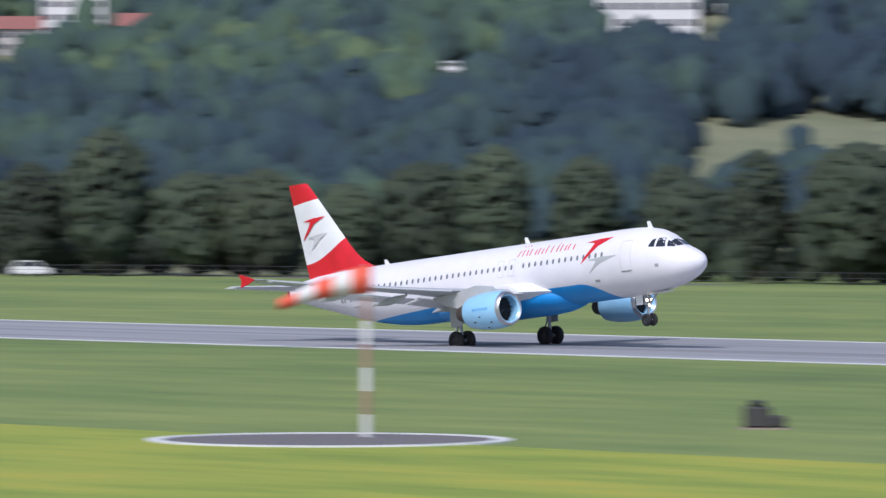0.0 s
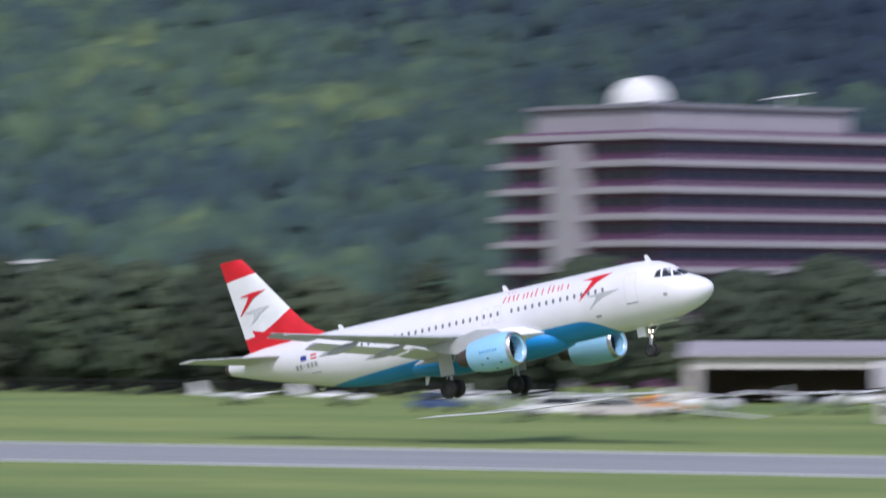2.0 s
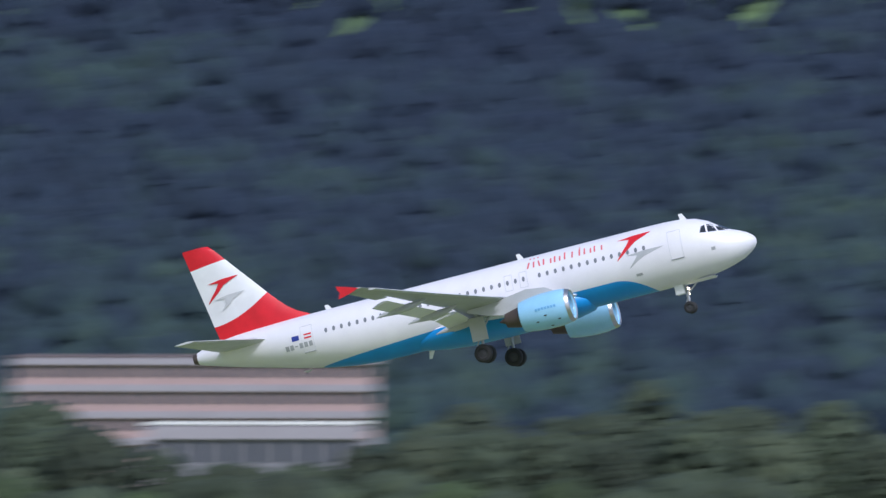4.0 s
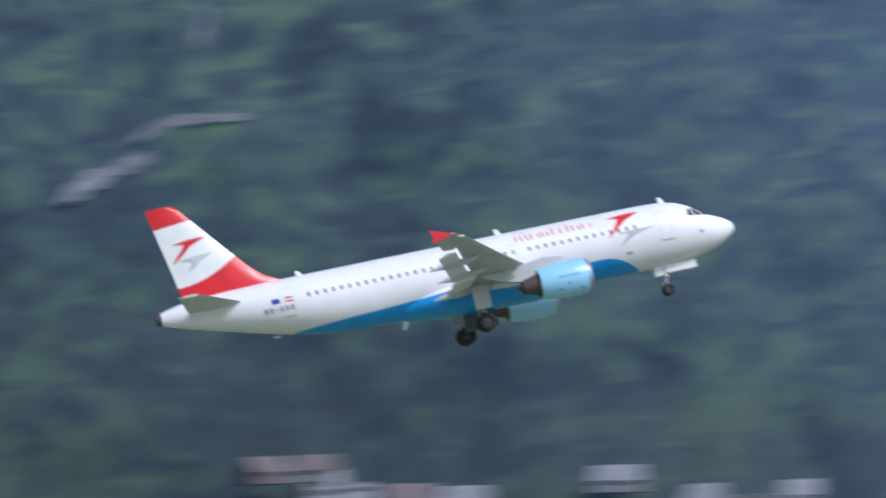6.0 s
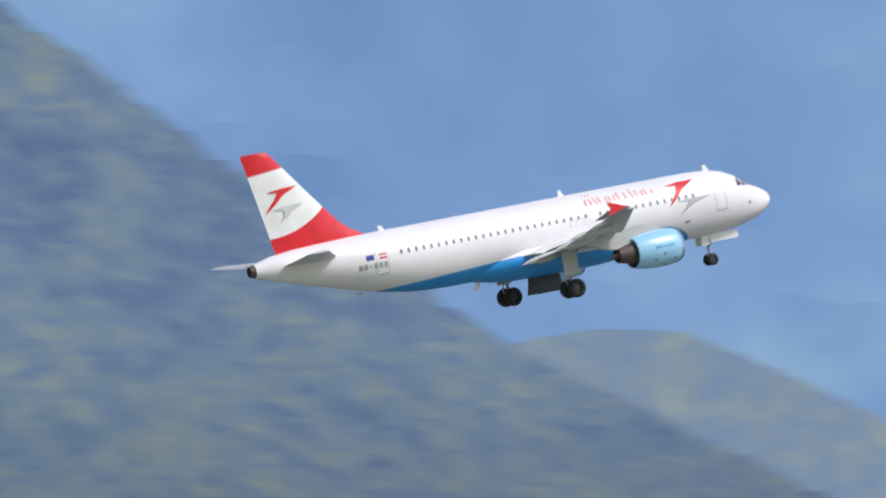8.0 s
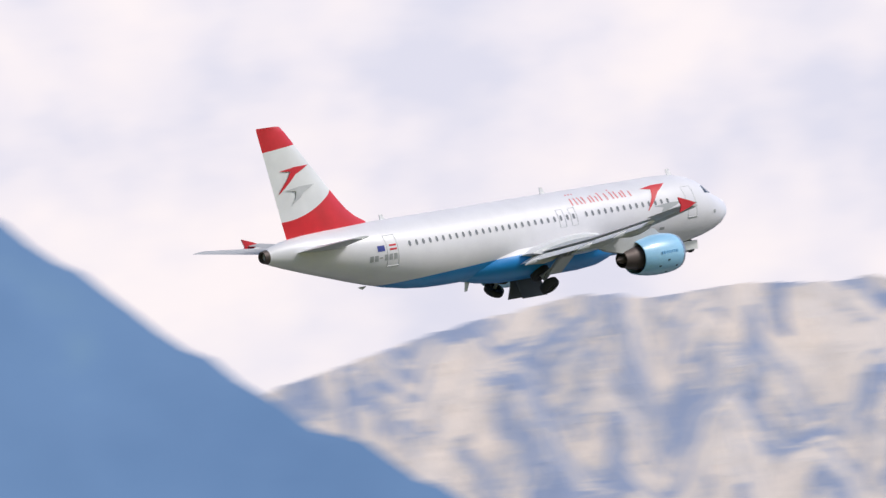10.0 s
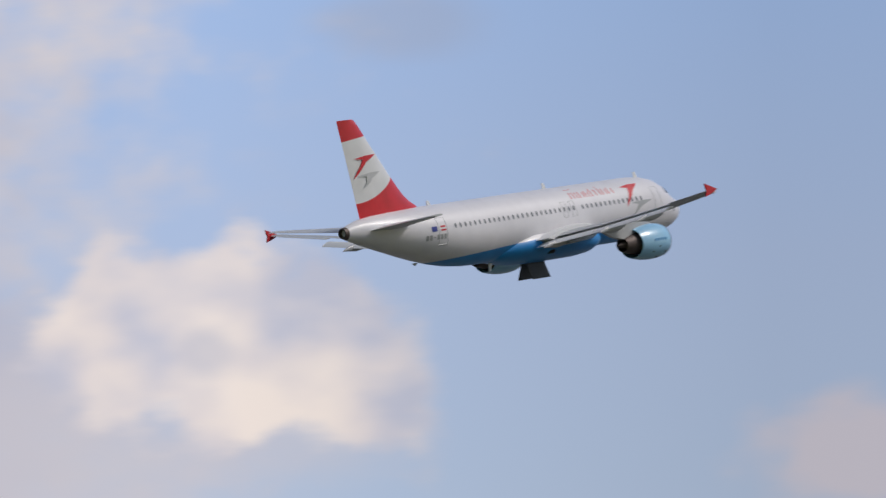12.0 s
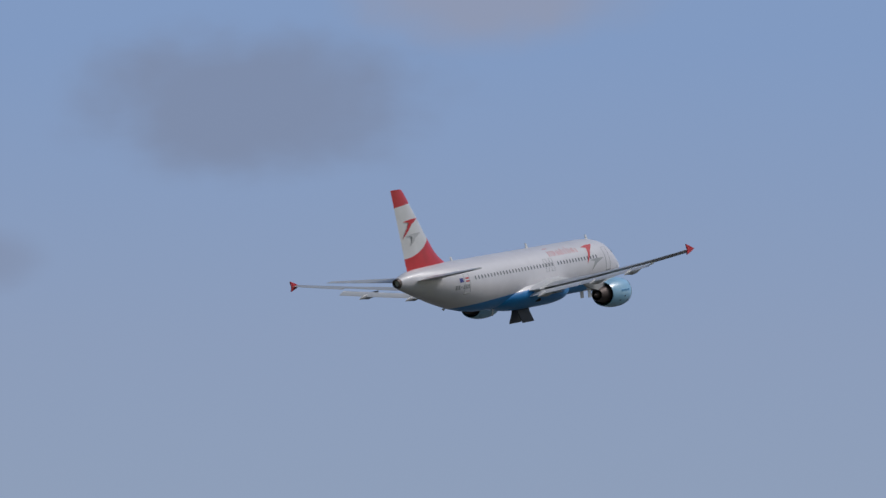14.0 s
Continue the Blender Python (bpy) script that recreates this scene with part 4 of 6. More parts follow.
    col = nm.mix(puff(75.0, 11.7, 1.2, 0.4, 0.6, 0.5), col, (0.52, 0.50, 0.58))
    col = nm.mix(puff(63.5, 10.6, 0.8, 0.3, 0.6, 0.45), col, (0.40, 0.45, 0.60))
    deep = nm.add("ShaderNodeMapRange", u, 61.5, 67.0, 1.0, 0.78).outputs[0]
    col = nm.mix(1.0, col, nm.add("ShaderNodeCombineColor", deep, deep, deep).outputs[0], "MULTIPLY")
    nm.plug(col, nm.bsdf.inputs["Emission Color"])
    nm.bsdf.inputs["Emission Strength"].default_value = 1.54
    nm.bsdf.inputs["Specular IOR Level"].default_value = 0.0
    nm.done((0.0, 0.0, 0.0), 1.0)
    return tagged(share("backdrop", me, nm.mat), "blue summer sky with pinkish white and grey clouds", "sky", kind="structure")


cloud_sky()


# ---- the airliner: x runs to the nose, y to port, z up; s is the distance behind the nose ----
def X(s):
    return 18.0 - s


HULL = ((0.0, -0.45, -0.46, 0.01), (0.06, -0.22, -0.68, 0.26), (0.2, -0.05, -0.86, 0.46), (0.5, 0.18, -1.10, 0.76), (1.0, 0.43, -1.38, 1.06), (1.6, 0.68, -1.58, 1.31), (2.2, 1.08, -1.73, 1.51), (2.8, 1.50, -1.85, 1.67), (3.5, 1.80, -1.94, 1.80), (4.4, 1.98, -2.02, 1.90), (5.4, 2.05, -2.06, 1.96), (6.5, 2.07, -2.07, 1.975), (12, 2.07, -2.07, 1.975), (18, 2.07, -2.07, 1.975), (24, 2.07, -2.07, 1.975), (25.5, 2.07, -2.03, 1.975), (27, 2.07, -1.90, 1.96), (28.5, 2.07, -1.66, 1.90), (30, 2.06, -1.33, 1.78), (31.5, 2.04, -0.96, 1.58), (33, 2.00, -0.56, 1.31), (34.5, 1.92, -0.17, 0.99), (36, 1.75, 0.25, 0.65), (36.9, 1.55, 0.52, 0.44), (37.3, 1.42, 0.66, 0.34))


def hull(s):
    """Centre height, half height and half width of the fuselage at s."""
    top, bot, w = (float(np.interp(s, [h[0] for h in HULL], [h[i] for h in HULL])) for i in (1, 2, 3))
    return (top + bot) / 2, (top - bot) / 2, w


def skin(s, z, side=-1, out=0.012):
    c, h, w = hull(s)
    k = max(-1.0, min(1.0, (z - c) / h))
    return Vector((X(s), side * (w * math.sqrt(max(0.0, 1 - k * k)) + out), z))


def fin_side(s, z, side=-1):
    le = np.interp(z, (1.9, 2.9, 4.1, 7.92), (29.2, 30.7, 31.8, 34.96))
    te = np.interp(z, (1.9, 7.95), (35.6, 36.8))
    k = max(0.0, min(1.0, (s - le) / (te - le)))
    t = np.interp(z, (2, 7.95), (0.30, 0.11)) * 4 * (k ** 0.6) * (1 - k) * 0.75
    return Vector((X(s), side * (t + 0.045), z))


def decal(name, pts, material, parent, place, label="", side=-1, cuts=3):
    """A painted shape on a curved side, from its outline in s and z."""
    bm = bmesh.new()
    f = bm.faces.new([bm.verts.new((s, 0, z)) for s, z in pts])
    bmesh.ops.triangulate(bm, faces=[f])
    bmesh.ops.subdivide_edges(bm, edges=bm.edges[:], cuts=cuts, use_grid_fill=True)
    for v in bm.verts:
        v.co = place(v.co.x, v.co.z, side)
    return part(name, bm, material, parent, label)


def chevron(name, tip, end, notch, leg, material, parent, place, label="", side=-1):
    """A thin emblem like a 7: an arm from the tip back to its end, and a curved leg from the tip down."""
    bm = bmesh.new()
    mid = ((tip[0] + end[0]) / 2, (tip[1] + end[1]) / 2 + 0.06)
    strips = (((tip, tip), (mid, notch), (end, end)), ((tip, tip), (notch, leg[0])) + leg[1:])
    for pairs in strips:
        fine = []
        for (a, b), (c, d) in zip(pairs, pairs[1:]):
            for i in range(4):
                k = i / 4
                fine.append(((a[0] + (c[0] - a[0]) * k, a[1] + (c[1] - a[1]) * k), (b[0] + (d[0] - b[0]) * k, b[1] + (d[1] - b[1]) * k)))
        fine.append(pairs[-1])
        rows = [[bm.verts.new(place(p[0] + (q[0] - p[0]) * j / 3, p[1] + (q[1] - p[1]) * j / 3, side)) for j in range(4)] for p, q in fine]
        for r0, r1 in zip(rows, rows[1:]):
            for j in range(3):
                bm.faces.new((r0[j], r0[j + 1], r1[j + 1], r1[j]))
    bmesh.ops.remove_doubles(bm, verts=bm.verts, dist=0.002)
    return part(name, bm, material, parent, label)


def airfoil(le, te, y, z, thick, n=9, droop=0.0):
    """A wing section from its leading and trailing edge."""
    c = te - le
    pts = []
    for i in range(n):
        k = i / (n - 1)
        pts.append((k, 0.55 * thick * (2.6 * math.sqrt(k) * (1 - k) ** 0.9)))
    for i in range(n - 2, 0, -1):
        k = i / (n - 1)
        pts.append((k, -0.38 * thick * (2.6 * math.sqrt(k) * (1 - k) ** 0.9)))
    return [(X(le + k * c), y, z + t * c - droop * k * k) for k, t in pts]


WING_Y = (1.7, 3.8, 6.4, 10.0, 13.5, 17.0)


def wing_le(y):
    return 12.9 + (y - 1.9) * 0.525


def wing_te(y):
    return 19.45 if y < 6.4 else 19.45 + (y - 6.4) * 0.278


def wing_z(y):
    return -1.12 + (y - 1.9) * 0.118 + 0.0016 * (y - 1.9) ** 2


def wheel(name, parent, m, r, w, label=""):
    bm = bmesh.new()
    prof = ((0.55, 0.5), (0.80, 0.5), (0.95, 0.38), (1.0, 0.18), (1.0, -0.18), (0.95, -0.38), (0.80, -0.5), (0.55, -0.5))
    n = 24
    rings = [[(r * a * math.cos(2 * math.pi * i / n), w * b, r * a * math.sin(2 * math.pi * i / n)) for i in range(n)] for a, b in prof]
    loft(bm, rings + rings[:1], caps=False)
    ob = part(name, bm, "tyre", parent, label, True)
    ob.matrix_basis = m
    bm = bmesh.new()
    prof = ((0.05, 0.30), (0.22, 0.32), (0.30, 0.18), (0.48, 0.18), (0.56, 0.40), (0.56, -0.40), (0.48, -0.18), (0.30, -0.18), (0.05, -0.3))
    rings = [[(r * a * math.cos(2 * math.pi * i / n), w * b, r * a * math.sin(2 * math.pi * i / n)) for i in range(n)] for a, b in prof]
    loft(bm, rings)
    part("rim", bm, "rim", ob, "dark metal wheel rim", True)
    return ob


def airliner():
    plane = thing("airliner", "white twin-engine airliner with red tail, blue belly and light blue engines", "airplane")
    bm = bmesh.new()
    n = 40
    rings = []
    stations = sorted({h[0] for h in HULL} | {7.5, 9, 10.5, 13.5, 15, 16.5, 19.5, 21, 22.5})
    for s in stations:
        c, h, w = hull(s)
        rings.append([(X(s), w * math.cos(2 * math.pi * i / n), c + h * math.sin(2 * math.pi * i / n)) for i in range(n)])
    loft(bm, rings)
    body = part("fuselage", bm, "fuselage", plane, "white fuselage with a blue belly", True)
    # radome seam, tail exhaust
    bm = bmesh.new()
    loft(bm, [ring(X(37.25), 0, 1.04, 0.36, 0.40), ring(X(37.57), 0, 1.06, 0.29, 0.32), ring(X(37.57), 0, 1.06, 0.23, 0.26), ring(X(37.2), 0, 1.06, 0.20, 0.22)], caps=False)
    part("tail_exhaust", bm, "hot", plane, "dark metal exhaust of the tail cone", True)
    # wing-body fairing
    bm = bmesh.new()
    fair = ((10.6, 0.5, 0.3, -1.5), (11.2, 1.35, 0.75, -1.5), (12.2, 1.85, 1.0, -1.45), (13.5, 2.12, 1.18, -1.35), (17, 2.2, 1.22, -1.32), (19.5, 2.15, 1.18, -1.32), (21, 1.9, 0.95, -1.4), (22.3, 1.3, 0.55, -1.55), (23.0, 0.5, 0.25, -1.7))
    loft(bm, [ring(X(s), 0, z, w, h, 32) for s, w, h, z in fair])
    part("belly_fairing", bm, "fuselage", plane, "", True)
    for side in (-1, 1):
        # wing box
        bm = bmesh.new()
        loft(bm, [airfoil(wing_le(y) + 0.25, wing_te(y) - (0.9 if y < 13.6 else 0.15), side * y, wing_z(y), np.interp(y, (1.7, 6.4, 17), (0.145, 0.115, 0.10))) for y in WING_Y])
        w = part("wing", bm, "wing", plane, "grey swept wing", True)
        # root fillet
        bm = bmesh.new()
        loft(bm, [airfoil(wing_le(y) - d, wing_te(y) + d * 0.4, side * y, wing_z(y) + 0.02, 0.16) for y, d in ((1.2, 1.6), (1.9, 0.9), (2.5, 0.25), (2.8, 0.0))])
        part("root_fillet", bm, "white", w, "", True)
        # slats and flaps
        for y0, y1 in ((2.6, 5.0), (6.5, 9.0), (9.05, 11.6), (11.65, 14.1), (14.15, 16.4)):
            bm = bmesh.new()
            loft(bm, [airfoil(wing_le(y) - 0.10, wing_le(y) + 0.52, side * y, wing_z(y) - 0.10, 0.22, 7, -0.10) for y in (y0, y1)])
            part("slat", bm, "pale", w, "pale leading edge slat, lowered", True)
        for y0, y1, ch in ((2.1, 6.3, 1.55), (6.45, 13.3, 1.15)):
            bm = bmesh.new()
            loft(bm, [airfoil(wing_te(y) - ch + 0.35, wing_te(y) + 0.35, side * y, wing_z(y) - 0.24, 0.13, 7, 0.22) for y in (y0, (y0 + y1) / 2, y1)])
            # Whiter than the wing: sunlight on the flaps is put into the paint.
            part("flap", bm, "white", w, "trailing edge flap painted pale as if sunlit, slightly lowered", True)
        bm = bmesh.new()
        loft(bm, [airfoil(wing_te(y) - 0.85, wing_te(y), side * y, wing_z(y) - 0.01, 0.10, 7) for y in (13.4, 16.4)])
        part("aileron", bm, "wing", w, "", True)
        for y in (3.3, 7.9, 11.4):
            bm = bmesh.new()
            prof = ((-2.1, 0.02, 0.0), (-1.7, 0.11, -0.12), (-1.0, 0.18, -0.22), (-0.2, 0.20, -0.28), (0.5, 0.14, -0.30), (0.95, 0.07, -0.36), (1.25, 0.02, -0.42))
            loft(bm, [ring(X(wing_te(y) + d), side * y, wing_z(y) - 0.18 + dz, r * 0.8, r * 1.25, 14) for d, r, dz in prof])
            part("flap_fairing", bm, "wing", w, "", True)
        # fence at the tip
        bm = bmesh.new()
        y = side * 17.02
        z = wing_z(17.0)
        le, te = wing_le(17.0), wing_te(17.0)
        out = ((le + 0.45, z), (le + 1.0, z + 0.2), (te + 0.25, z + 0.44), (te + 0.16, z + 0.16), (te + 0.06, z), (te + 0.12, z - 0.12), (te + 0.22, z - 0.38), (le + 1.0, z - 0.2))
        loft(bm, [[(X(s), y - 0.035, h) for s, h in out], [(X(s), y + 0.035, h) for s, h in out]])
        part("wingtip_fence", bm, "red", w, "red wingtip fence")
        # engine
        ey, ez = side * 5.75, -2.07
        bm = bmesh.new()
        cowl = ((11.25, 0.78), (11.12, 0.88), (11.10, 0.93), (11.16, 1.00), (11.45, 1.08), (12.0, 1.145), (12.8, 1.15), (13.5, 1.10), (14.1, 1.00), (14.4, 0.93), (14.4, 0.89), (13.6, 0.92), (12.4, 0.92), (11.7, 0.82))
        rings = [ring(X(s), ey, ez, r, r, 36) for s, r in cowl]
        loft(bm, rings + rings[:1], caps=False)
        eng = part("engine", bm, "skyblue", plane, "light blue engine nacelle", True)
        bm = bmesh.new()
        lip = ((11.28, 0.775), (11.12, 0.875), (11.085, 0.935), (11.15, 1.005), (11.34, 1.062), (11.34, 1.05), (11.2, 0.97))
        rings = [ring(X(s), ey, ez, r, r, 36) for s, r in lip]
        loft(bm, rings + rings[:1], caps=False)
        part("intake_lip", bm, "metal", eng, "bright metal intake lip", True)
        bm = bmesh.new()
        loft(bm, [ring(X(12.0), ey, ez, 0.88, 0.88, 36), ring(X(12.05), ey, ez, 0.28, 0.28, 36), ring(X(11.75), ey, ez, 0.12, 0.12, 36), ring(X(11.6), ey, ez, 0.01, 0.01, 36)], caps=False)
        part("fan_disc", bm, "dark", eng, "dark fan disc with spinner", True)
        me = None
        for k in range(18):
            a = 2 * math.pi * k / 18
            if me is None:
                bm = bmesh.new()
                loft(bm, [[(X(11.9) + dx, 0.05 * sx, r) for dx, sx in ((-0.06, -1), (-0.05, -0.8), (0.05, 1), (0.04, 0.8))] for r in (0.28, 0.86)])
                blade = part("fan_blade", bm, "dark", eng)
                me = blade.data
            else:
                blade = share("fan_blade", me, None, eng)
            blade.matrix_basis = Matrix.Translation((0, ey, ez)) @ Matrix.Rotation(a, 4, "X")
        bm = bmesh.new()
        core = ((13.2, 0.76), (14.35, 0.70), (14.9, 0.58), (15.45, 0.45), (15.45, 0.41), (14.6, 0.38))
        loft(bm, [ring(X(s), ey, ez + 0.02, r, r, 28) for s, r in core], caps=False)
        part("core_nozzle", bm, "hot", eng, "burnt brown metal core nozzle", True)
        bm = bmesh.new()
        loft(bm, [ring(X(s), ey, ez + 0.02, r, r, 20) for s, r in ((14.6, 0.36), (15.5, 0.22), (15.9, 0.03))])
        part("exhaust_cone", bm, "hot", eng, "", True)
        bm = bmesh.new()
        pyl = ((12.0, -1.02, -0.98, 0.04), (12.6, -1.05, -0.62, 0.20), (13.8, -1.35, -0.45, 0.24), (15.2, -1.75, -0.65, 0.22), (16.6, -1.45, -0.80, 0.16), (17.8, -0.98, -0.82, 0.05))
        loft(bm, [[(X(s), ey - t, a), (X(s), ey + t, a), (X(s), ey + t * 0.8, b), (X(s), ey - t * 0.8, b)] for s, a, b, t in pyl])
        part("pylon", bm, "wing", eng, "grey engine pylon", True)
        for s, a in ((11.9, -40), (12.5, -62), (13.3, -35), (12.7, -18)):
            r = 1.158 if s < 13.2 else 1.13
            bm = bmesh.new()
            box(bm, X(s) - 0.08, X(s) + 0.08, -0.035, 0.035, -0.01, 0.012)
            v = part("vent", bm, "dark", eng)
            v.matrix_basis = Matrix.Translation((0, ey, ez)) @ Matrix.Translation((X(s), side * r * math.cos(radians(a)), r * math.sin(radians(a)))) @ Matrix.Rotation(side * radians(90 - a) * -1, 4, "X") @ Matrix.Translation((-X(s), 0, 0))
        bm = bmesh.new()
        for k in range(7):
            y = ey + side * 1.146
            box(bm, X(12.0 + k * 0.2) - 0.065, X(12.0 + k * 0.2) + 0.065, y - 0.012, y + 0.012, ez + 0.02, ez + 0.17)
        part("engine_marking", bm, plain("pale_marking", (0.16, 0.42, 0.72), 0.4), eng, "row of faint blue bars")
        # tailplane
        bm = bmesh.new()
        loft(bm, [airfoil(31.75 + (y - 0.6) * 0.66, 35.55 + (y - 0.6) * 0.22, side * y, 1.02 + (y - 0.6) * 0.095, 0.10) for y in (0.6, 3.0, 6.1, 6.22)])
        part("tailplane", bm, "pale", plane, "pale grey tailplane", True)
    # fin
    bm = bmesh.new()
    zs = ((1.7, 29.0, 35.55), (2.15, 29.45, 35.64), (2.5, 30.15, 35.72), (2.95, 30.75, 35.81), (3.5, 31.28, 35.91), (4.1, 31.8, 36.03), (6.0, 33.38, 36.41), (7.6, 34.70, 36.74), (7.92, 35.02, 36.80), (7.97, 35.3, 36.75))
    rings = []
    for z, le, te in zs:
        t = np.interp(z, (1.7, 7.97), (0.30, 0.10))
        pts = [(le + (te - le) * k, t * 4 * (k ** 0.6) * (1 - k) * 0.75) for k in np.linspace(0, 1, 10)]
        rings.append([(X(s), y, z) for s, y in pts] + [(X(s), -y, z) for s, y in pts[-2:0:-1]])
    loft(bm, rings)
    fin = part("fin", bm, "fin", plane, "white fin with red bands", True)
    for side in (-1, 1):
        for dx, dz, name, c in ((27.2, 4.06, "fin_emblem", "red"), (27.0, 2.98, "fin_emblem_shadow", "pale_grey")):
            chevron(name, (6.2 + dx, 1.62 + dz), (8.40 + dx, 1.45 + dz), (7.62 + dx, 1.37 + dz), ((7.28 + dx, 1.20 + dz), ((7.90 + dx, 0.98 + dz), (7.72 + dx, 0.82 + dz)), ((8.25 + dx, 0.63 + dz), (8.12 + dx, 0.52 + dz)), ((8.58 + dx, 0.24 + dz), (8.55 + dx, 0.22 + dz))) if c == "red" else ((7.1 + dx, 1.24 + dz), ((7.62 + dx, 1.05 + dz), (7.3 + dx, 1.0 + dz)), ((7.95 + dx, 0.70 + dz), (7.90 + dx, 0.68 + dz))),  "red" if c == "red" else plain("pale_emblem_grey", (0.57, 0.575, 0.58), 0.4), fin, fin_side, "", side)
        # side of the fuselage
        chevron("emblem", (6.2, 1.62), (8.44, 1.50), (7.64, 1.40), ((7.25, 1.18), ((7.88, 1.02), (7.68, 0.84)), ((8.24, 0.63), (8.09, 0.53)), ((8.56, 0.23), (8.53, 0.21))), "red", body, skin, "red chevron emblem", side)
        chevron("emblem_shadow", (5.44, 0.47), (8.0, 0.40), (7.25, 0.28), ((6.8, 0.13), ((7.45, 0.02), (7.2, -0.05)), ((7.9, -0.42), (7.86, -0.43))), plain("pale_emblem_grey", (0.45, 0.46, 0.47), 0.4), body, skin, "grey chevron shadow", side)
        # plain bars in place of the airline's name
        x = 14.45
        name_red = plain("faded_red_lettering", (0.72, 0.16, 0.17), 0.4)
        for k, (wd, hgt, bars) in enumerate(((0.95, 0.64, 3), (0.62, 0.40, 2), (0.48, 0.40, 2), (0.36, 0.48, 1), (0.42, 0.40, 1), (0.24, 0.55, 1), (0.55, 0.40, 2), (0.62, 0.40, 2))):
            for i in range(bars):
                o = x - (wd - 0.14) * (i / max(1, bars - 1) if bars > 1 else 0.3)
                lean = 0.16 if k == 0 and i == 0 else (-0.16 if k == 0 and i == 2 else 0.0)
                h = hgt * (0.8 if i == 1 and bars == 2 else 1.0)
                decal("name_bar", ((o, 1.20), (o - 0.11, 1.20), (o - 0.11 - lean, 1.20 + h), (o - lean, 1.20 + h)), name_red, body, skin, "", side, 1)
            x -= wd + 0.12
        # plain bars in place of the registration, and two flags
        for k in range(6):
            s = 31.0 - k * 0.33
            decal("marking_bar", ((s, -0.10), (s - 0.24, -0.10), (s - 0.24, 0.22), (s, 0.22)) if k != 2 else ((s, 0.04), (s - 0.2, 0.04), (s - 0.2, 0.11), (s, 0.11)), "grey", body, skin, "", side, 1)
        decal("flag", ((30.45, 0.42), (29.95, 0.42), (29.95, 0.74), (30.45, 0.74)), plain("flag_blue", (0.03, 0.05, 0.30), 0.5), body, skin, "small dark blue flag", side, 1)
        for z0, c in ((0.42, "red"), (0.64, "red")):
            decal("flag_stripe", ((29.6, z0), (29.1, z0), (29.1, z0 + 0.10), (29.6, z0 + 0.10)), c, body, skin, "", side, 1)
        # cabin windows
        me = {}
        for k in range(41):
            s = 6.75 + k * 0.533
            if 14.0 < s < 14.35 or 15.0 < s < 15.2:
                continue
            o = [(s + 0.10 * math.cos(a), 0.62 + 0.165 * math.sin(a)) for a in np.linspace(0, 2 * math.pi, 11)[:-1]]
            if 8.0 < s < 26.5 and "w" in me:
                w = share("cabin_window", me["w"], None, body)
                w.location.x = X(s) - me["x"]
            else:
                w = decal("cabin_window", o, "cabin", body, skin, "", side, 0)
                if s > 8.0:
                    me.setdefault("w", w.data), me.setdefault("x", X(s))
        # doors and overwing exits drawn by their seams
        for s, z0, z1, wd in ((4.75, -0.55, 1.25, 0.82), (29.4, -0.45, 1.25, 0.80), (14.75, 0.1, 1.1, 0.5), (15.75, 0.1, 1.1, 0.5)):
            o = [(s + wd / 2, z0), (s - wd / 2, z0), (s - wd / 2, z1), (s + wd / 2, z1)]
            seam = bmesh.new()
            for (a0, b0), (a1, b1) in zip(o, o[1:] + o[:1]):
                m = 6
                for i in range(m):
                    p = skin(a0 + (a1 - a0) * i / m, b0 + (b1 - b0) * i / m, side, 0.008)
                    q = skin(a0 + (a1 - a0) * (i + 1) / m, b0 + (b1 - b0) * (i + 1) / m, side, 0.008)
                    tube(seam, p, q, 0.011, None, 4)
            d = part("door", seam, "pale", body, "cabin door seam")
            if wd > 0.6:
                sill = bmesh.new()
                tube(sill, skin(s + wd / 2, z0, side, 0.01), skin(s - wd / 2, z0, side, 0.01), 0.04, None, 6)
                part("door_sill", sill, "grey", d)
        # cockpit windows
        for o in (((2.02, 0.62), (1.66, 0.58), (2.02, 0.98), (2.34, 1.16)), ((2.62, 0.66), (2.12, 0.63), (2.44, 1.17), (2.72, 1.20)), ((3.12, 0.72), (2.72, 0.67), (2.82, 1.18), (3.02, 1.12))):
            decal("cockpit_window", o, "pane", body, skin, "dark cockpit window", side, 2)
        decal("static_port", ((2.6, -0.55), (2.35, -0.55), (2.35, -0.35), (2.6, -0.35)), "grey", body, skin, "", side, 0)
        decal("outflow_door", ((7.6, -1.0), (7.2, -1.0), (7.2, -0.85), (7.6, -0.85)), "grey", body, skin, "", side, 0)
    # front windscreen
    bm = bmesh.new()
    for side in (-1, 1):
        o = [(1.52, 0.06), (1.60, 0.52), (2.10, 0.52), (2.16, 0.06)]
        vs = []
        for s, y in o:
            c, h, w = hull(s)
            vs.append(bm.verts.new((X(s) + 0.02, side * y, c + h * math.sqrt(1 - (y / w) ** 2) + 0.02)))
        bm.faces.new(vs)
    part("windscreen", bm, "pane", body, "dark cockpit windscreen")
    for s, h, base, lab in ((4.0, 0.42, 1.92, ""), (14.8, 0.38, 2.06, ""), (27.8, 0.30, 2.06, "")):
        bm = bmesh.new()
        loft(bm, [[(X(s), -0.03, base - 0.1), (X(s + 0.45), -0.03, base - 0.1), (X(s + 0.45), 0.03, base - 0.1), (X(s), 0.03, base - 0.1)], [(X(s + 0.28), -0.015, base + h), (X(s + 0.52), -0.015, base + h), (X(s + 0.52), 0.015, base + h), (X(s + 0.28), 0.015, base + h)]])
        part("antenna", bm, "white", plane, "white blade antenna")
    bm = bmesh.new()
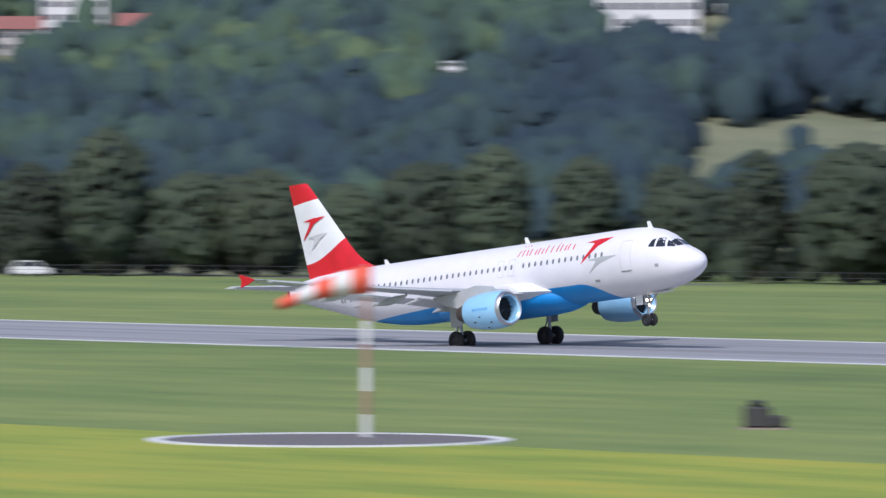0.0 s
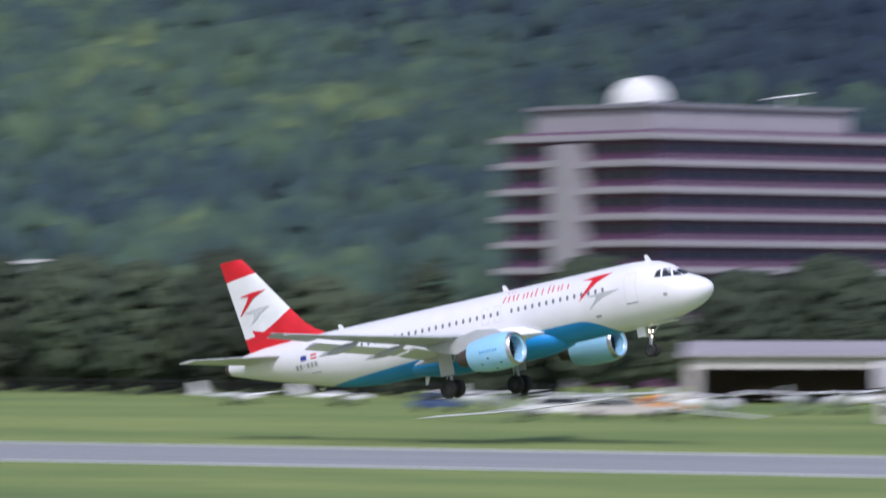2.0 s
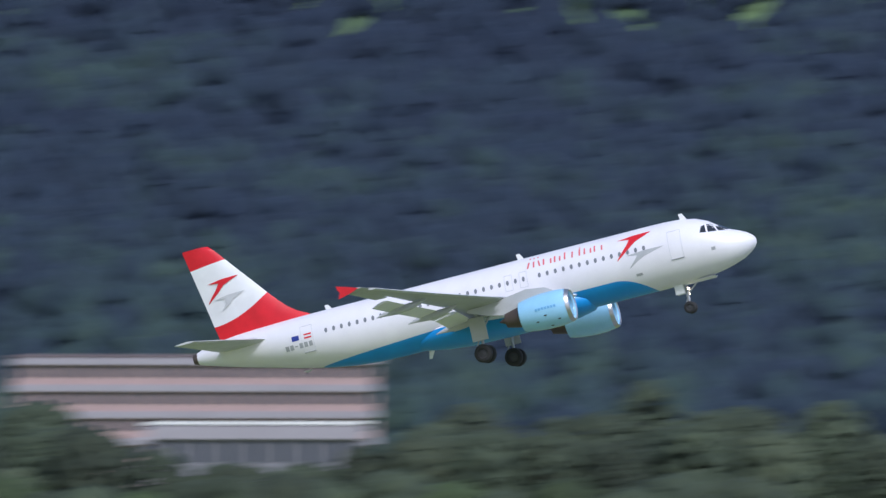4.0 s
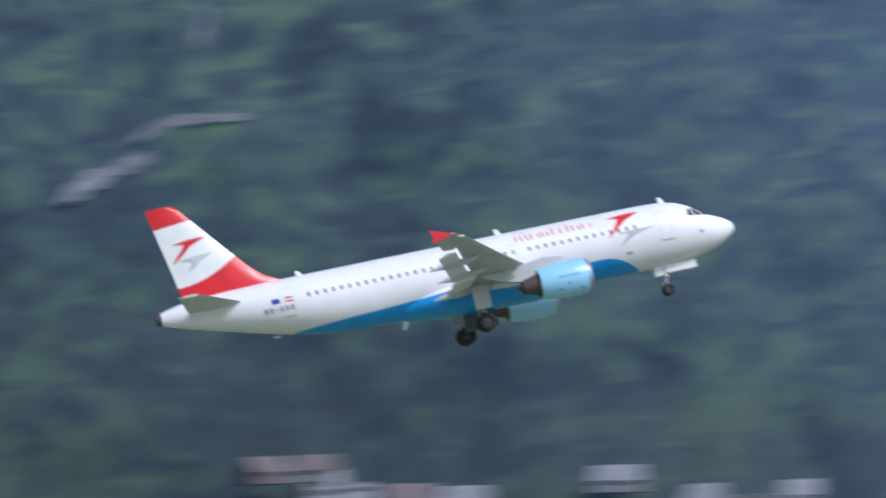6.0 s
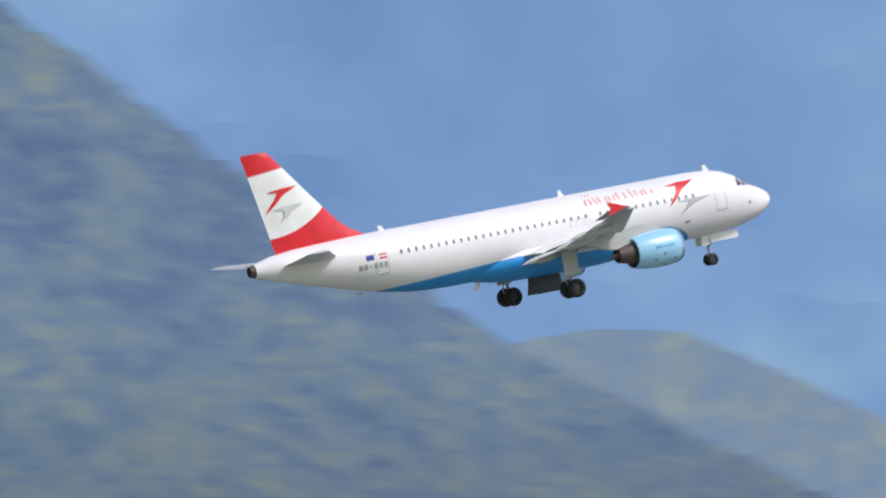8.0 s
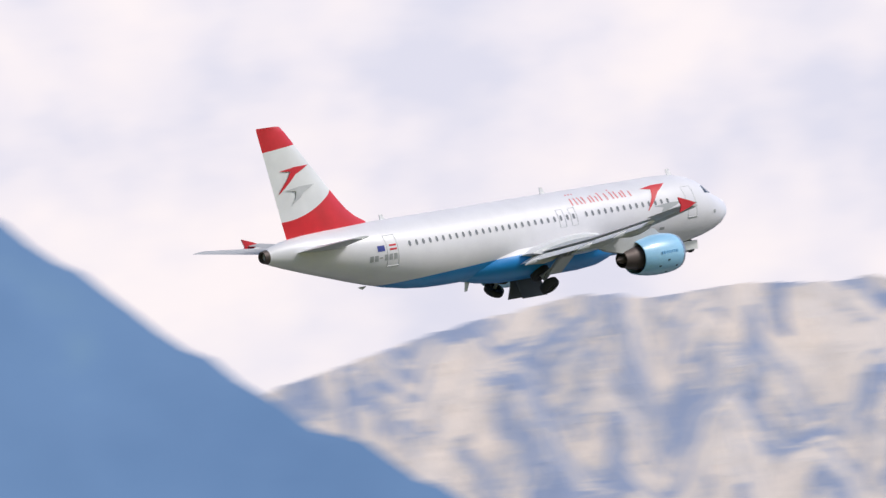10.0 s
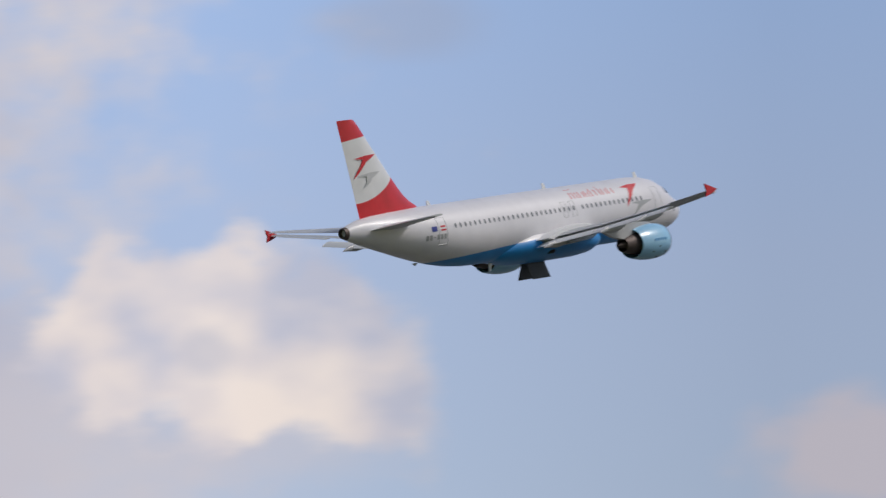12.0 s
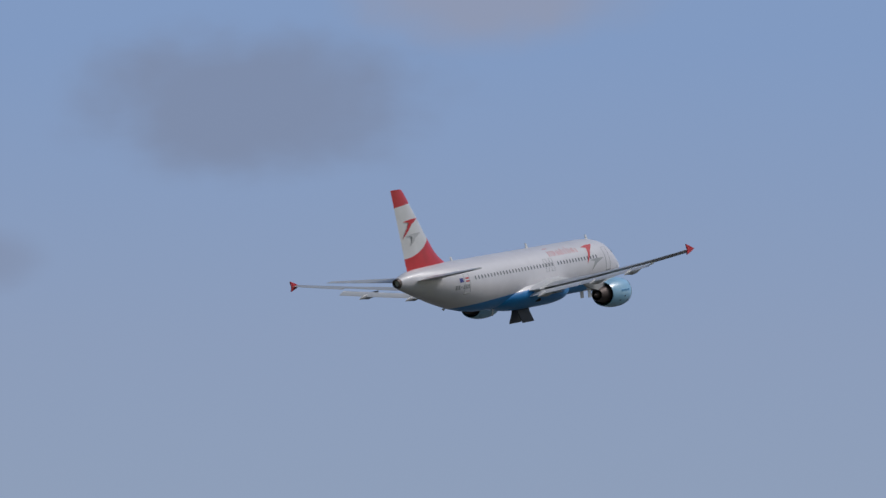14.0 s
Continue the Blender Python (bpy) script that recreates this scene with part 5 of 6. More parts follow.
    loft(bm, [[(X(s), -0.03, -2.0), (X(s + 0.4), -0.03, -2.0), (X(s + 0.4), 0.03, -2.0), (X(s), 0.03, -2.0)] if k == 0 else [(X(s + 0.35), -0.015, -2.65), (X(s + 0.55), -0.015, -2.65), (X(s + 0.55), 0.015, -2.65), (X(s + 0.35), 0.015, -2.65)] for k, s in ((0, 21.8), (1, 21.8))])
    part("antenna", bm, "white", plane, "white blade antenna")
    bm = bmesh.new()
    loft(bm, [ring(X(s), 0, z, r, r, 10) for s, z, r in ((30.0, -1.42, 0.02), (30.3, -1.48, 0.09), (30.6, -1.42, 0.02))])
    part("tail_skid", bm, "pale", plane)
    # main landing gear legs, folding inwards about a hinge along x
    for side in (-1, 1):
        leg = part("main_gear_leg", gear_leg(side), "strut", plane, "grey main landing gear leg", True)
        leg.matrix_basis = pose(X(17.75), side * 3.75, -1.15)
        for dy in (-0.47, 0.47):
            wheel("main_wheel", leg, pose(0, dy, -2.38), 0.585, 0.42, "black main wheel")
        bm = bmesh.new()
        box(bm, -0.55, 0.5, side * 0.30 - 0.03, side * 0.30 + 0.03, -1.55, -0.05, 0.02)
        part("leg_door", bm, "wing", leg, "grey leg door")
        door = bmesh.new()
        loft(door, [[(-0.95, -0.03, 0), (1.05, -0.03, 0), (1.05, 0.03, 0), (-0.95, 0.03, 0)], [(-0.95, side * 0.10 - 0.03, -0.8), (1.05, side * 0.10 - 0.03, -0.8), (1.05, side * 0.10 + 0.03, -0.8), (-0.95, side * 0.10 + 0.03, -0.8)], [(-0.95, side * 0.42 - 0.03, -1.62), (1.05, side * 0.42 - 0.03, -1.62), (1.05, side * 0.42 + 0.03, -1.62), (-0.95, side * 0.42 + 0.03, -1.62)]])
        d = part("main_gear_door", door, "bay", plane, "dark lined main gear door", True)
        d.matrix_basis = pose(X(17.4), side * 0.16, -1.95)
    # nose gear, folding forwards
    bm = bmesh.new()
    tube(bm, (0, 0, 0.1), (0, 0, -1.1), 0.10)
    tube(bm, (0, 0, -1.0), (0, 0, -1.62), 0.065)
    tube(bm, (0, -0.28, -1.60), (0, 0.28, -1.60), 0.06)
    tube(bm, (0, 0, -0.75), (1.0, 0, 0.05), 0.05)
    tube(bm, (-0.08, 0, -1.0), (-0.22, 0, -1.28), 0.03)
    tube(bm, (-0.22, 0, -1.28), (-0.05, 0, -1.52), 0.03)
    leg = part("nose_gear_leg", bm, "strut", plane, "grey nose landing gear leg", True)
    leg.matrix_basis = pose(X(5.07), 0, -1.95)
    for dy in (-0.25, 0.25):
        wheel("nose_wheel", leg, pose(0, dy, -1.60), 0.385, 0.22, "black nose wheel")
    for dy, z in ((-0.2, -0.42), (0.2, -0.42), (0.0, -0.72)):
        bm = bmesh.new()
        loft(bm, [ring(0.02, dy, z, 0.05, 0.05, 14), ring(0.12, dy, z, 0.11, 0.11, 14)])
        part("lamp_housing", bm, "strut", leg, "", True)
        bm = bmesh.new()
        loft(bm, [ring(0.121, dy, z, 0.10, 0.10, 14), ring(0.15, dy, z, 0.06, 0.06, 14)])
        part("landing_light", bm, "lamp", leg, "lit landing light", True)
    for side in (-1, 1):
        bm = bmesh.new()
        box(bm, -0.1, 2.0, -0.02, 0.02, -0.52, 0.0, 0.015)
        d = part("nose_gear_door", bm, "white", plane, "white nose gear door")
        d.matrix_basis = pose(X(5.0), side * 0.40, -1.98)
        bm = bmesh.new()
        box(bm, -0.75, -0.15, side * 0.34 - 0.015, side * 0.34 + 0.015, -0.62, 0.0, 0.01)
        part("rear_nose_door", bm, "white", plane).matrix_basis = pose(X(5.0), 0, -2.0)
    return plane


def gear_leg(side):
    bm = bmesh.new()
    tube(bm, (0, 0, 0.25), (0, 0, -1.35), 0.17, 0.15, 14)
    tube(bm, (0, 0, -1.3), (0, 0, -2.38), 0.10, 0.10, 14)
    tube(bm, (0, -0.52, -2.38), (0, 0.52, -2.38), 0.10, None, 12)
    tube(bm, (0, 0, -1.05), (0.95, 0, 0.05), 0.07)
    tube(bm, (-0.14, 0, -1.35), (-0.42, 0, -1.85), 0.045)
    tube(bm, (-0.42, 0, -1.85), (-0.12, 0, -2.3), 0.045)
    return bm


plane = airliner()


# ---- trees ----
def tree(seed, height, width, leaf, label, category="tree", group="", dense=1.0):
    """A trunk with limbs and an uneven crown of many leafy clumps."""
    rng = np.random.default_rng(seed)
    t = thing("tree", label, category, group=group)
    bm = bmesh.new()
    tube(bm, (0, 0, -0.2), (rng.uniform(-0.2, 0.2), 0, height * 0.45), height * 0.028, height * 0.018, 8)
    tube(bm, (0, 0, height * 0.4), (rng.uniform(-0.4, 0.4), rng.uniform(-0.4, 0.4), height * 0.88), height * 0.018, height * 0.006, 7)
    for k in range(7):
        a, z = rng.uniform(0, 2 * math.pi), height * rng.uniform(0.25, 0.7)
        l = width * rng.uniform(0.25, 0.42)
        tube(bm, (0, 0, z), (l * math.cos(a), l * math.sin(a), z + height * rng.uniform(0.08, 0.18)), height * 0.010, height * 0.004, 5)
    part("trunk", bm, "bark", t)
    # a rounded, broad-topped crown: leafy clumps over the whole, and lobes standing out of it
    n = int(400 * dense)
    z = rng.uniform(-1, 1, n)
    a = rng.uniform(0, 2 * math.pi, n)
    r = 0.42 * width * (1 - np.abs(z) ** 3) ** 0.6 * np.sqrt(rng.uniform(0.45, 1.0, n)) * (1 + 0.12 * np.sin(3 * a + seed))
    c = [np.stack([r * np.cos(a), r * np.sin(a), (0.545 + 0.42 * z) * height], 1)]
    for i in range(7):
        aa, uu, rr = i * 2.4 + seed, rng.uniform(0.25, 0.84), rng.uniform(0.15, 0.21)
        oo = 0.30 * (1 - abs(2 * uu - 1.05) ** 3) * rng.uniform(0.7, 1.15)
        d = rng.normal(size=(int(24 * dense), 3))
        d /= np.linalg.norm(d, axis=1)[:, None]
        c.append(d * np.array((rr * width, rr * width, rr * 0.75 * height)) + np.array((oo * width * math.cos(aa), oo * width * math.sin(aa), uu * height)))
    c = [np.concatenate(c)]
    size = [rng.uniform(0.042, 0.074, len(c[0])) * width / dense ** 0.4]
    me = many("crown", np.concatenate(c), np.concatenate(size), rng, (0.75, 1.1), 0.3, cores=np.repeat([(0.0, 0.0, 0.42 * height)], len(c[0]), 0))
    share("crown", me, leaf, t)
    return t


TREES = [tree(11, 17, 11, "broad", "tall dark green broadleaf tree at the airfield's edge", group="trees along the airfield"), tree(12, 15, 12, "broad", "broad dark green tree at the airfield's edge", group="trees along the airfield"), tree(13, 18, 9, "broad", "slender dark green tree at the airfield's edge", group="trees along the airfield"), tree(14, 13, 11, "pale_broad", "grey-green willow-like tree at the airfield's edge", group="trees along the airfield"), tree(15, 6, 7.5, "bush", "bright green bush beside the apron", "bush", "bushes along the apron"), tree(16, 6, 8.5, "broad", "dark green shrub under the tree row", "shrub", "shrubs under the trees", 0.35)]
free = set(TREES)


def plant(kind, bearing, d, scale, turn):
    p = polar(bearing, d)
    m = pose(p.x, p.y, 0, 0, 0, turn)
    src = TREES[kind]
    if src in free:
        free.discard(src)
        src.matrix_basis = m
        t = src
    else:
        t = copy_thing(src, m)
    t.scale = (scale, scale, scale)
    return t


def edge_d(b):
    """Where the far edge of the airfield runs."""
    return float(np.interp(b, (-60, -53, -45, -38, -34, -30, -26, -20, -14), (920, 880, 745, 650, 600, 590, 560, 560, 560)))


rng = np.random.default_rng(21)
for row, (gap, dd, sc) in enumerate(((1.02, 0, 0.98), (0.9, 30, 0.74))):
    b = -59.0 + row * 0.4
    while b < -33.8:
        d = edge_d(b) + dd + rng.uniform(-6, 8)
        k = int(rng.choice([0, 0, 1, 2, 1, 3], p=[0.25, 0.15, 0.25, 0.15, 0.12, 0.08]))
        plant(k, b, d, sc * rng.uniform(0.78, 1.12) * d / 800 * float(np.interp(b, (-49, -45, -43, -36), (1.0, 1.12, 1.30, 1.15))), rng.uniform(0, 360))
        b += gap * rng.uniform(0.85, 1.15) * 620 / d * float(np.interp(b, (-48, -44), (1.0, 0.82)))
for row, (gap, dd, sc) in enumerate(((0.8, 0, 0.80), (0.8, 30, 0.84), (0.9, 70, 0.92))):
    b = -33.5 + row * 0.5
    while b < -9:
        d = edge_d(b) + 25 + dd + rng.uniform(-10, 12)
        k = int(rng.choice([0, 1, 2, 3], p=[0.25, 0.35, 0.15, 0.25]))
        low = 0.62 if -17.3 < b < -14.4 or -25.5 < b < -22.6 or -21.6 < b < -19.2 else 1.0
        plant(k, b, d, sc * low * rng.uniform(0.7, 1.1), rng.uniform(0, 360))
        b += gap * low * rng.uniform(0.7, 1.35)
b = -24.3
while b < -11.5:
    plant(int(rng.choice([0, 1, 3])), b, edge_d(b) - 12 + rng.uniform(-8, 8), rng.uniform(0.55, 0.85), rng.uniform(0, 360))
    b += rng.uniform(0.5, 0.8)
# dark undergrowth closing the foot of the tree row
b = -58.5
while b < -34:
    plant(5, b, edge_d(b) + 12 + rng.uniform(-3, 3), rng.uniform(0.55, 0.85), rng.uniform(0, 360))
    b += rng.uniform(0.26, 0.40)
b = -24.6
while b < -11:
    plant(5, b, edge_d(b) - 38 + rng.uniform(-5, 5), rng.uniform(0.7, 1.15), rng.uniform(0, 360))
    b += rng.uniform(0.3, 0.45)
for b in (-26.7, -21.2, -19.9, -18.4, -17.0, -16.1, -15.3, -14.0, -12.9):
    plant(4, b, edge_d(b) - 40 + rng.uniform(-10, 10), rng.uniform(0.8, 1.3), rng.uniform(0, 360))


# ---- buildings ----
def tower_block():
    """Storeys of plum panels between pale slabs, a stair tower and a radar dome; its corner is the origin."""
    b = thing("office_block", "office block with pale slabs, plum panels and white roof dome", "building", facing(-33.16, 700, 0, 42))
    L, D, step = 43.0, 25.0, 3.02
    bm = bmesh.new()
    box(bm, 0, L, 0, D, 0, 29.0)
    part("wall", bm, "plum", b)
    front = left = None
    for k in range(9):
        z = 1.75 + k * step
        bm = bmesh.new()
        box(bm, -1.2, L + 1.2, -1.2, D + 1.2, z + 2.0, z + 2.75, 0.05)
        part("floor_slab", bm, "slab", b)
        bm = bmesh.new()
        for y in (-1.1, -1.1 + 0.0):
            box(bm, -1.15, L + 1.15, y, y + 0.08, z + 3.15, z + 3.27)
        part("rail", bm, "slab", b)
        for i in range(14):
            if front is None:
                bm = bmesh.new()
                box(bm, -1.2, 1.2, -0.08, 0.02, -0.45, 0.40)
                front = part("window", bm, "glass", b)
                w = front
            else:
                w = share("window", front.data, None, b)
            w.location = (2.0 + i * 3.0, 0, z + 1.1)
        for i in range(8):
            if left is None:
                bm = bmesh.new()
                box(bm, -0.08, 0.02, -1.2, 1.2, -0.45, 0.40)
                left = part("window", bm, "glass", b)
                w = left
            else:
                w = share("window", left.data, None, b)
            w.location = (0, 2.0 + i * 3.0, z + 1.1)
    bm = bmesh.new()
    box(bm, -2.2, 0.5, 11.0, 15.5, 0, 27.5, 0.05)
    part("stair_tower", bm, "slab", b)
    bm = bmesh.new()
    box(bm, 2.0, L - 10, 2.5, D - 2, 29.0, 31.6, 0.05)
    part("roof_storey", bm, "slab", b)
    bm = bmesh.new()
    box(bm, 1.5, L - 9.5, 2.0, D - 1.5, 31.6, 32.1, 0.05)
    part("roof_slab", bm, "concrete", b)
    bm = bmesh.new()
    box(bm, 3.2, 8.8, 5.1, 10.7, 32.1, 32.4, 0.05)
    part("dome_base", bm, "concrete", b)
    bm = bmesh.new()
    bmesh.ops.create_uvsphere(bm, u_segments=24, v_segments=12, radius=2.9, matrix=Matrix.Translation((5.4, 8.4, 32.3)) @ Matrix.Diagonal((1.15, 1.15, 1.05, 1)))
    bmesh.ops.bisect_plane(bm, geom=bm.verts[:] + bm.edges[:] + bm.faces[:], plane_co=(0, 0, 32.2), plane_no=(0, 0, -1), clear_outer=True)
    part("dome", bm, "whitewall", b, "white radar dome", True)
    bm = bmesh.new()
    tube(bm, (28, 8, 32.0), (28, 8, 33.4), 0.2)
    part("dish_mast", bm, "strut", b)
    bm = bmesh.new()
    loft(bm, [ring(25.5 + s, 8, 33.3 + s * 0.10, 0.4, 0.12, 12) for s in (0, 2.7, 5.5)])
    part("roof_antenna", bm, "whitewall", b)


tower_block()


def plain_block(name, label, bearing, d, width, depth, height, wall, roof="roof", storeys=0, bays=0, turn=0.0, base=0.0, slab="slab", pitched=False, category="building", overhang=0.4, band=None):
    """A block with slabs or rows of windows on each storey, under a flat or a pitched roof."""
    b = thing(name, label, category, facing(bearing, d, base, turn))
    hw = width / 2
    bm = bmesh.new()
    box(bm, -hw, hw, 0, depth, -3 if base > 1 else 0, height)
    part("wall", bm, wall, b)
    bm = bmesh.new()
    if pitched:
        h = depth * 0.33
        e = [(-hw - overhang, -overhang, height), (-hw - overhang, depth / 2, height + h), (-hw - overhang, depth + overhang, height), (-hw - overhang, depth / 2, height - 0.01)]
        loft(bm, [e, [(-x, y, z) for x, y, z in e]])
    else:
        box(bm, -hw - overhang, hw + overhang, -overhang, depth + overhang, height, height + 0.45, 0.05)
    part("roof", bm, roof, b)
    if storeys:
        me = None
        step = height / storeys
        for k in range(storeys):
            if slab:
                bm = bmesh.new()
                box(bm, -hw - 0.25, hw + 0.25, -0.5, 0.0, k * step + step * 0.72, k * step + step * 0.98)
                part("balcony" if slab == "whitewall" else "floor_slab", bm, slab, b)
            for i in range(bays):
                x = -hw + width * (i + 0.5) / bays
                if me is None:
                    bm = bmesh.new()
                    ww = width / bays * 0.32
                    box(bm, -ww, ww, -0.06, 0.03, 0, step * 0.42)
                    w = part("window", bm, "glass", b)
                    me = w.data
                else:
                    w = share("window", me, None, b)
                w.location = (x, 0, k * step + step * 0.25)
    if band:
        for x0, x1 in ((-0.12, 0.10), (0.56, 1.0)):
            bm = bmesh.new()
            box(bm, -hw + (x0 + 0.12) / 1.12 * width, -hw + (x1 + 0.12) / 1.12 * width, -0.10, 0.0, height - 0.75, height - 0.12)
            part("orange_band", bm, band, b, "orange fascia band")
    return b


shaft = thing("concrete_tower", "tall windowless pale concrete tower", "tower", facing(-29.33, 780))
bm = bmesh.new()
tube(bm, (0, 0, 0), (0, 0, 30.8), 2.95, 2.95, 24)
part("shaft", bm, "slab", shaft, "", True)
bm = bmesh.new()
tube(bm, (0, 0, 30.8), (0, 0, 31.5), 3.1, 3.1, 24)
part("cap", bm, "concrete", shaft)
plain_block("low_block", "low pale concrete block with one dark window band", -27.75, 800, 33, 14, 19.2, "render", "slab", 5, 8, slab="slab")
plain_block("grey_office", "grey six-storey office building with light slabs", -22.1, 900, 56, 16, 31.0, "concrete", "roof", 8, 16, 4)
plain_block("roof_house", "pale plant house on the office roof", -21.95, 903, 28, 8, 2.4, "render", "slab", base=31.46, category="roof house")
plain_block("pink_block", "long pinkish hospital wing with rows of windows", -16.5, 850, 52, 14, 23.0, "pink", "far_roof", 6, 24, slab="slab")
plain_block("white_hall", "low hall with a pale flat sheet roof", -15.9, 740, 27, 20, 12.6, "concrete", "whitewall", 2, 8)
plain_block("grey_hall", "long low grey hall with pale roof", -20.4, 745, 26, 22, 12.5, "concrete", "roof", 3, 9)
plain_block("grey_hall", "long low grey hall with pale roof", -24.5, 760, 30, 22, 12.2, "slab", "roof", 3, 9)


def hangar(name, label, bearing, d, width, depth, h0, h1, wall, roofm, turn=0.0, opening=None):
    """A long hall with a low gable facing the airfield and ribbed walls."""
    b = thing(name, label, "hangar", facing(bearing, d, 0, turn))
    hw = width / 2
    bm = bmesh.new()
    if opening:
        x0, x1 = opening
        pieces = [(a, c, 0, 0.4, 0) for a, c in ((-hw, x0), (x1, hw))] + [(x0, x1, 0, 0.4, h0 - 1.1), (-hw, hw, depth - 0.4, depth, 0), (-hw, -hw + 0.4, 0.4, depth - 0.4, 0)]
        for a, c, y0, y1, z0 in pieces:
            q = bmesh.new()
            box(q, a, c, y0, y1, z0, h0)
            part("wall", q, wall, b)
        box(bm, hw - 0.4, hw, 0.4, depth - 0.4, 0, h0)
    else:
        box(bm, -hw, hw, 0, depth, 0, h0)
    part("wall", bm, wall, b)
    bm = bmesh.new()
    e = [(-hw - 0.5, -0.6, h0), (-hw - 0.5, depth / 2, h1), (-hw - 0.5, depth + 0.6, h0), (-hw - 0.5, depth + 0.6, h0 + 0.3), (-hw - 0.5, depth / 2, h1 + 0.3), (-hw - 0.5, -0.6, h0 + 0.3)]
    loft(bm, [e, [(-x, y, z) for x, y, z in e]])
    part("roof", bm, roofm, b)
    bm = bmesh.new()
    g = [(0.02, h0 - 0.05), (depth - 0.02, h0 - 0.05), (depth - 0.02, h0 + 0.02), (depth / 2, h1 + 0.02), (0.02, h0 + 0.02)]
    loft(bm, [[(-hw, y, z) for y, z in g], [(hw, y, z) for y, z in g]])
    part("gable", bm, wall, b)
    me = None
    for i in range(int(width / 1.1)):
        x = -hw + 0.5 + i * 1.1
        if opening and opening[0] < x < opening[1]:
            continue
        if me is None:
            bm = bmesh.new()
            box(bm, -0.09, 0.09, -0.07, 0.0, 0, h0 - 0.05)
            r = part("rib", bm, wall, b)
            me = r.data
        else:
            r = share("rib", me, None, b)
        r.location.x = x
    return b


hangar("hangar", "long grey sheet-metal hangar with a shallow roof", -25.24, 436, 18.5, 31, 4.7, 5.5, "sheet", "roof", -36)
hangar("hangar", "pale hangar with an open dark doorway", -31.0, 575, 40, 26, 4.3, 5.4, "render", "slab", 0, (-19.0, -1.2))
plain_block("flying_club", "low white club building with orange fascia bands", -29.2, 468, 30, 10, 3.5, "whitewall", "grey", 1, 9, slab=None, band="fascia", overhang=0.7)
plain_block("club_hut", "small pale gabled hut between hangar and club building", -30.75, 480, 11, 6, 2.7, "render", "roof", 1, 4, slab=None, pitched=True)
canopy = thing("shelter", "white flat-roofed shelter on a grey pillar", "shelter", facing(-19.03, 470))
bm = bmesh.new()
loft(bm, [[(x, y, z) for x, y, z in ((-7.0, -3, 2.75), (7.0, -3, 2.2), (7.0, 3, 2.2), (-7.0, 3, 2.75))], [(x, y, z + 0.22) for x, y, z in ((-7.0, -3, 2.75), (7.0, -3, 2.2), (7.0, 3, 2.2), (-7.0, 3, 2.75))]])
part("roof", bm, "whitewall", canopy)
bm = bmesh.new()
box(bm, -4.6, -2.0, -1, 1, 0, 2.62, 0.03)
part("pillar", bm, "concrete", canopy)


def house(bearing, d, w, h, wall, roof, pitched, label):
    plain_block("house", label, bearing, d, w, max(7.0, w * 0.55), h * (0.6 if pitched else 0.9), wall, roof, max(1, round(h / 2.9)), max(2, round(w / 3)), base=float(hill_height(bearing, d)), slab=None, pitched=pitched, category="house", overhang=0.5)


for row in HOUSES:
    house(*row, {"tile": "hillside house with red tiled roof", "whitewall": "pale hillside house with white flat roof", "grey": "pale hillside house with grey roof", "soil": "bare sandy building site on the slope"}[row[5]])
VILLAGE = ((9.62, 1.84, 18, 3, "far_roof", "far_roof"), (9.98, 1.86, 20, 3, "far_wall", "far_roof"), (10.15, 1.64, 20, 7, "far_pale", "far_wall"), (10.45, 1.68, 16, 6, "far_pale", "far_pale"), (10.25, 1.52, 30, 5, "far_wall", "far_wall"), (10.95, 1.56, 26, 4, "far_roof", "far_roof"), (11.45, 1.54, 22, 4, "far_wall", "far_wall"), (11.2, 1.40, 22, 5, "far_wall", "far_roof"), (12.95, 1.76, 24, 3, "far_wall", "far_wall"), (13.75, 1.56, 16, 4, "far_wall", "far_wall"), (14.35, 1.56, 30, 6, "far_pale", "far_pale"), (14.75, 1.58, 18, 5, "far_wall", "far_wall"))
for hb, he, wd, hh, wl, rf in VILLAGE:
    plain_block("village_house", ("reddish-roofed" if rf == "far_roof" else "grey-roofed") + " pale house at the foot of the distant slope", hb, 3045, wd, 26, hh, wl, rf, 1, 5, turn=(hb * 137) % 40 - 20, base=8 + 3045 * math.tan(radians(he)), slab=None, category="house", pitched=rf != "far_pale")
plain_block("apartment_block", "white apartment block with long balconies and a yellow stair core", -43.55, 1116, 23, 10, 13.5, "grey", "whitewall", 5, 9, base=float(hill_height(-43.5, 1116)) - 2, slab="whitewall", category="building")
plain_block("apartment_block", "narrow white apartment block among trees", -42.85, 1084, 6, 8, 11, "grey", "whitewall", 4, 3, base=float(hill_height(-42.8, 1084)), slab="whitewall", category="building")
core = thing("stair_core", "yellow rendered stair core of the apartment block", "building", facing(-43.35, 1113, float(hill_height(-43.5, 1116)) - 2))
bm = bmesh.new()
box(bm, -2.1, 2.1, 0, 2.5, 0, 15.0, 0.05)
part("wall", bm, "yellow", core)


# The rock's blue-grey has distance haze painted in.
gully = plain("hazy_gully_rock", (0.145, 0.155, 0.18), 0.95, scale=0.05, vary=0.3)


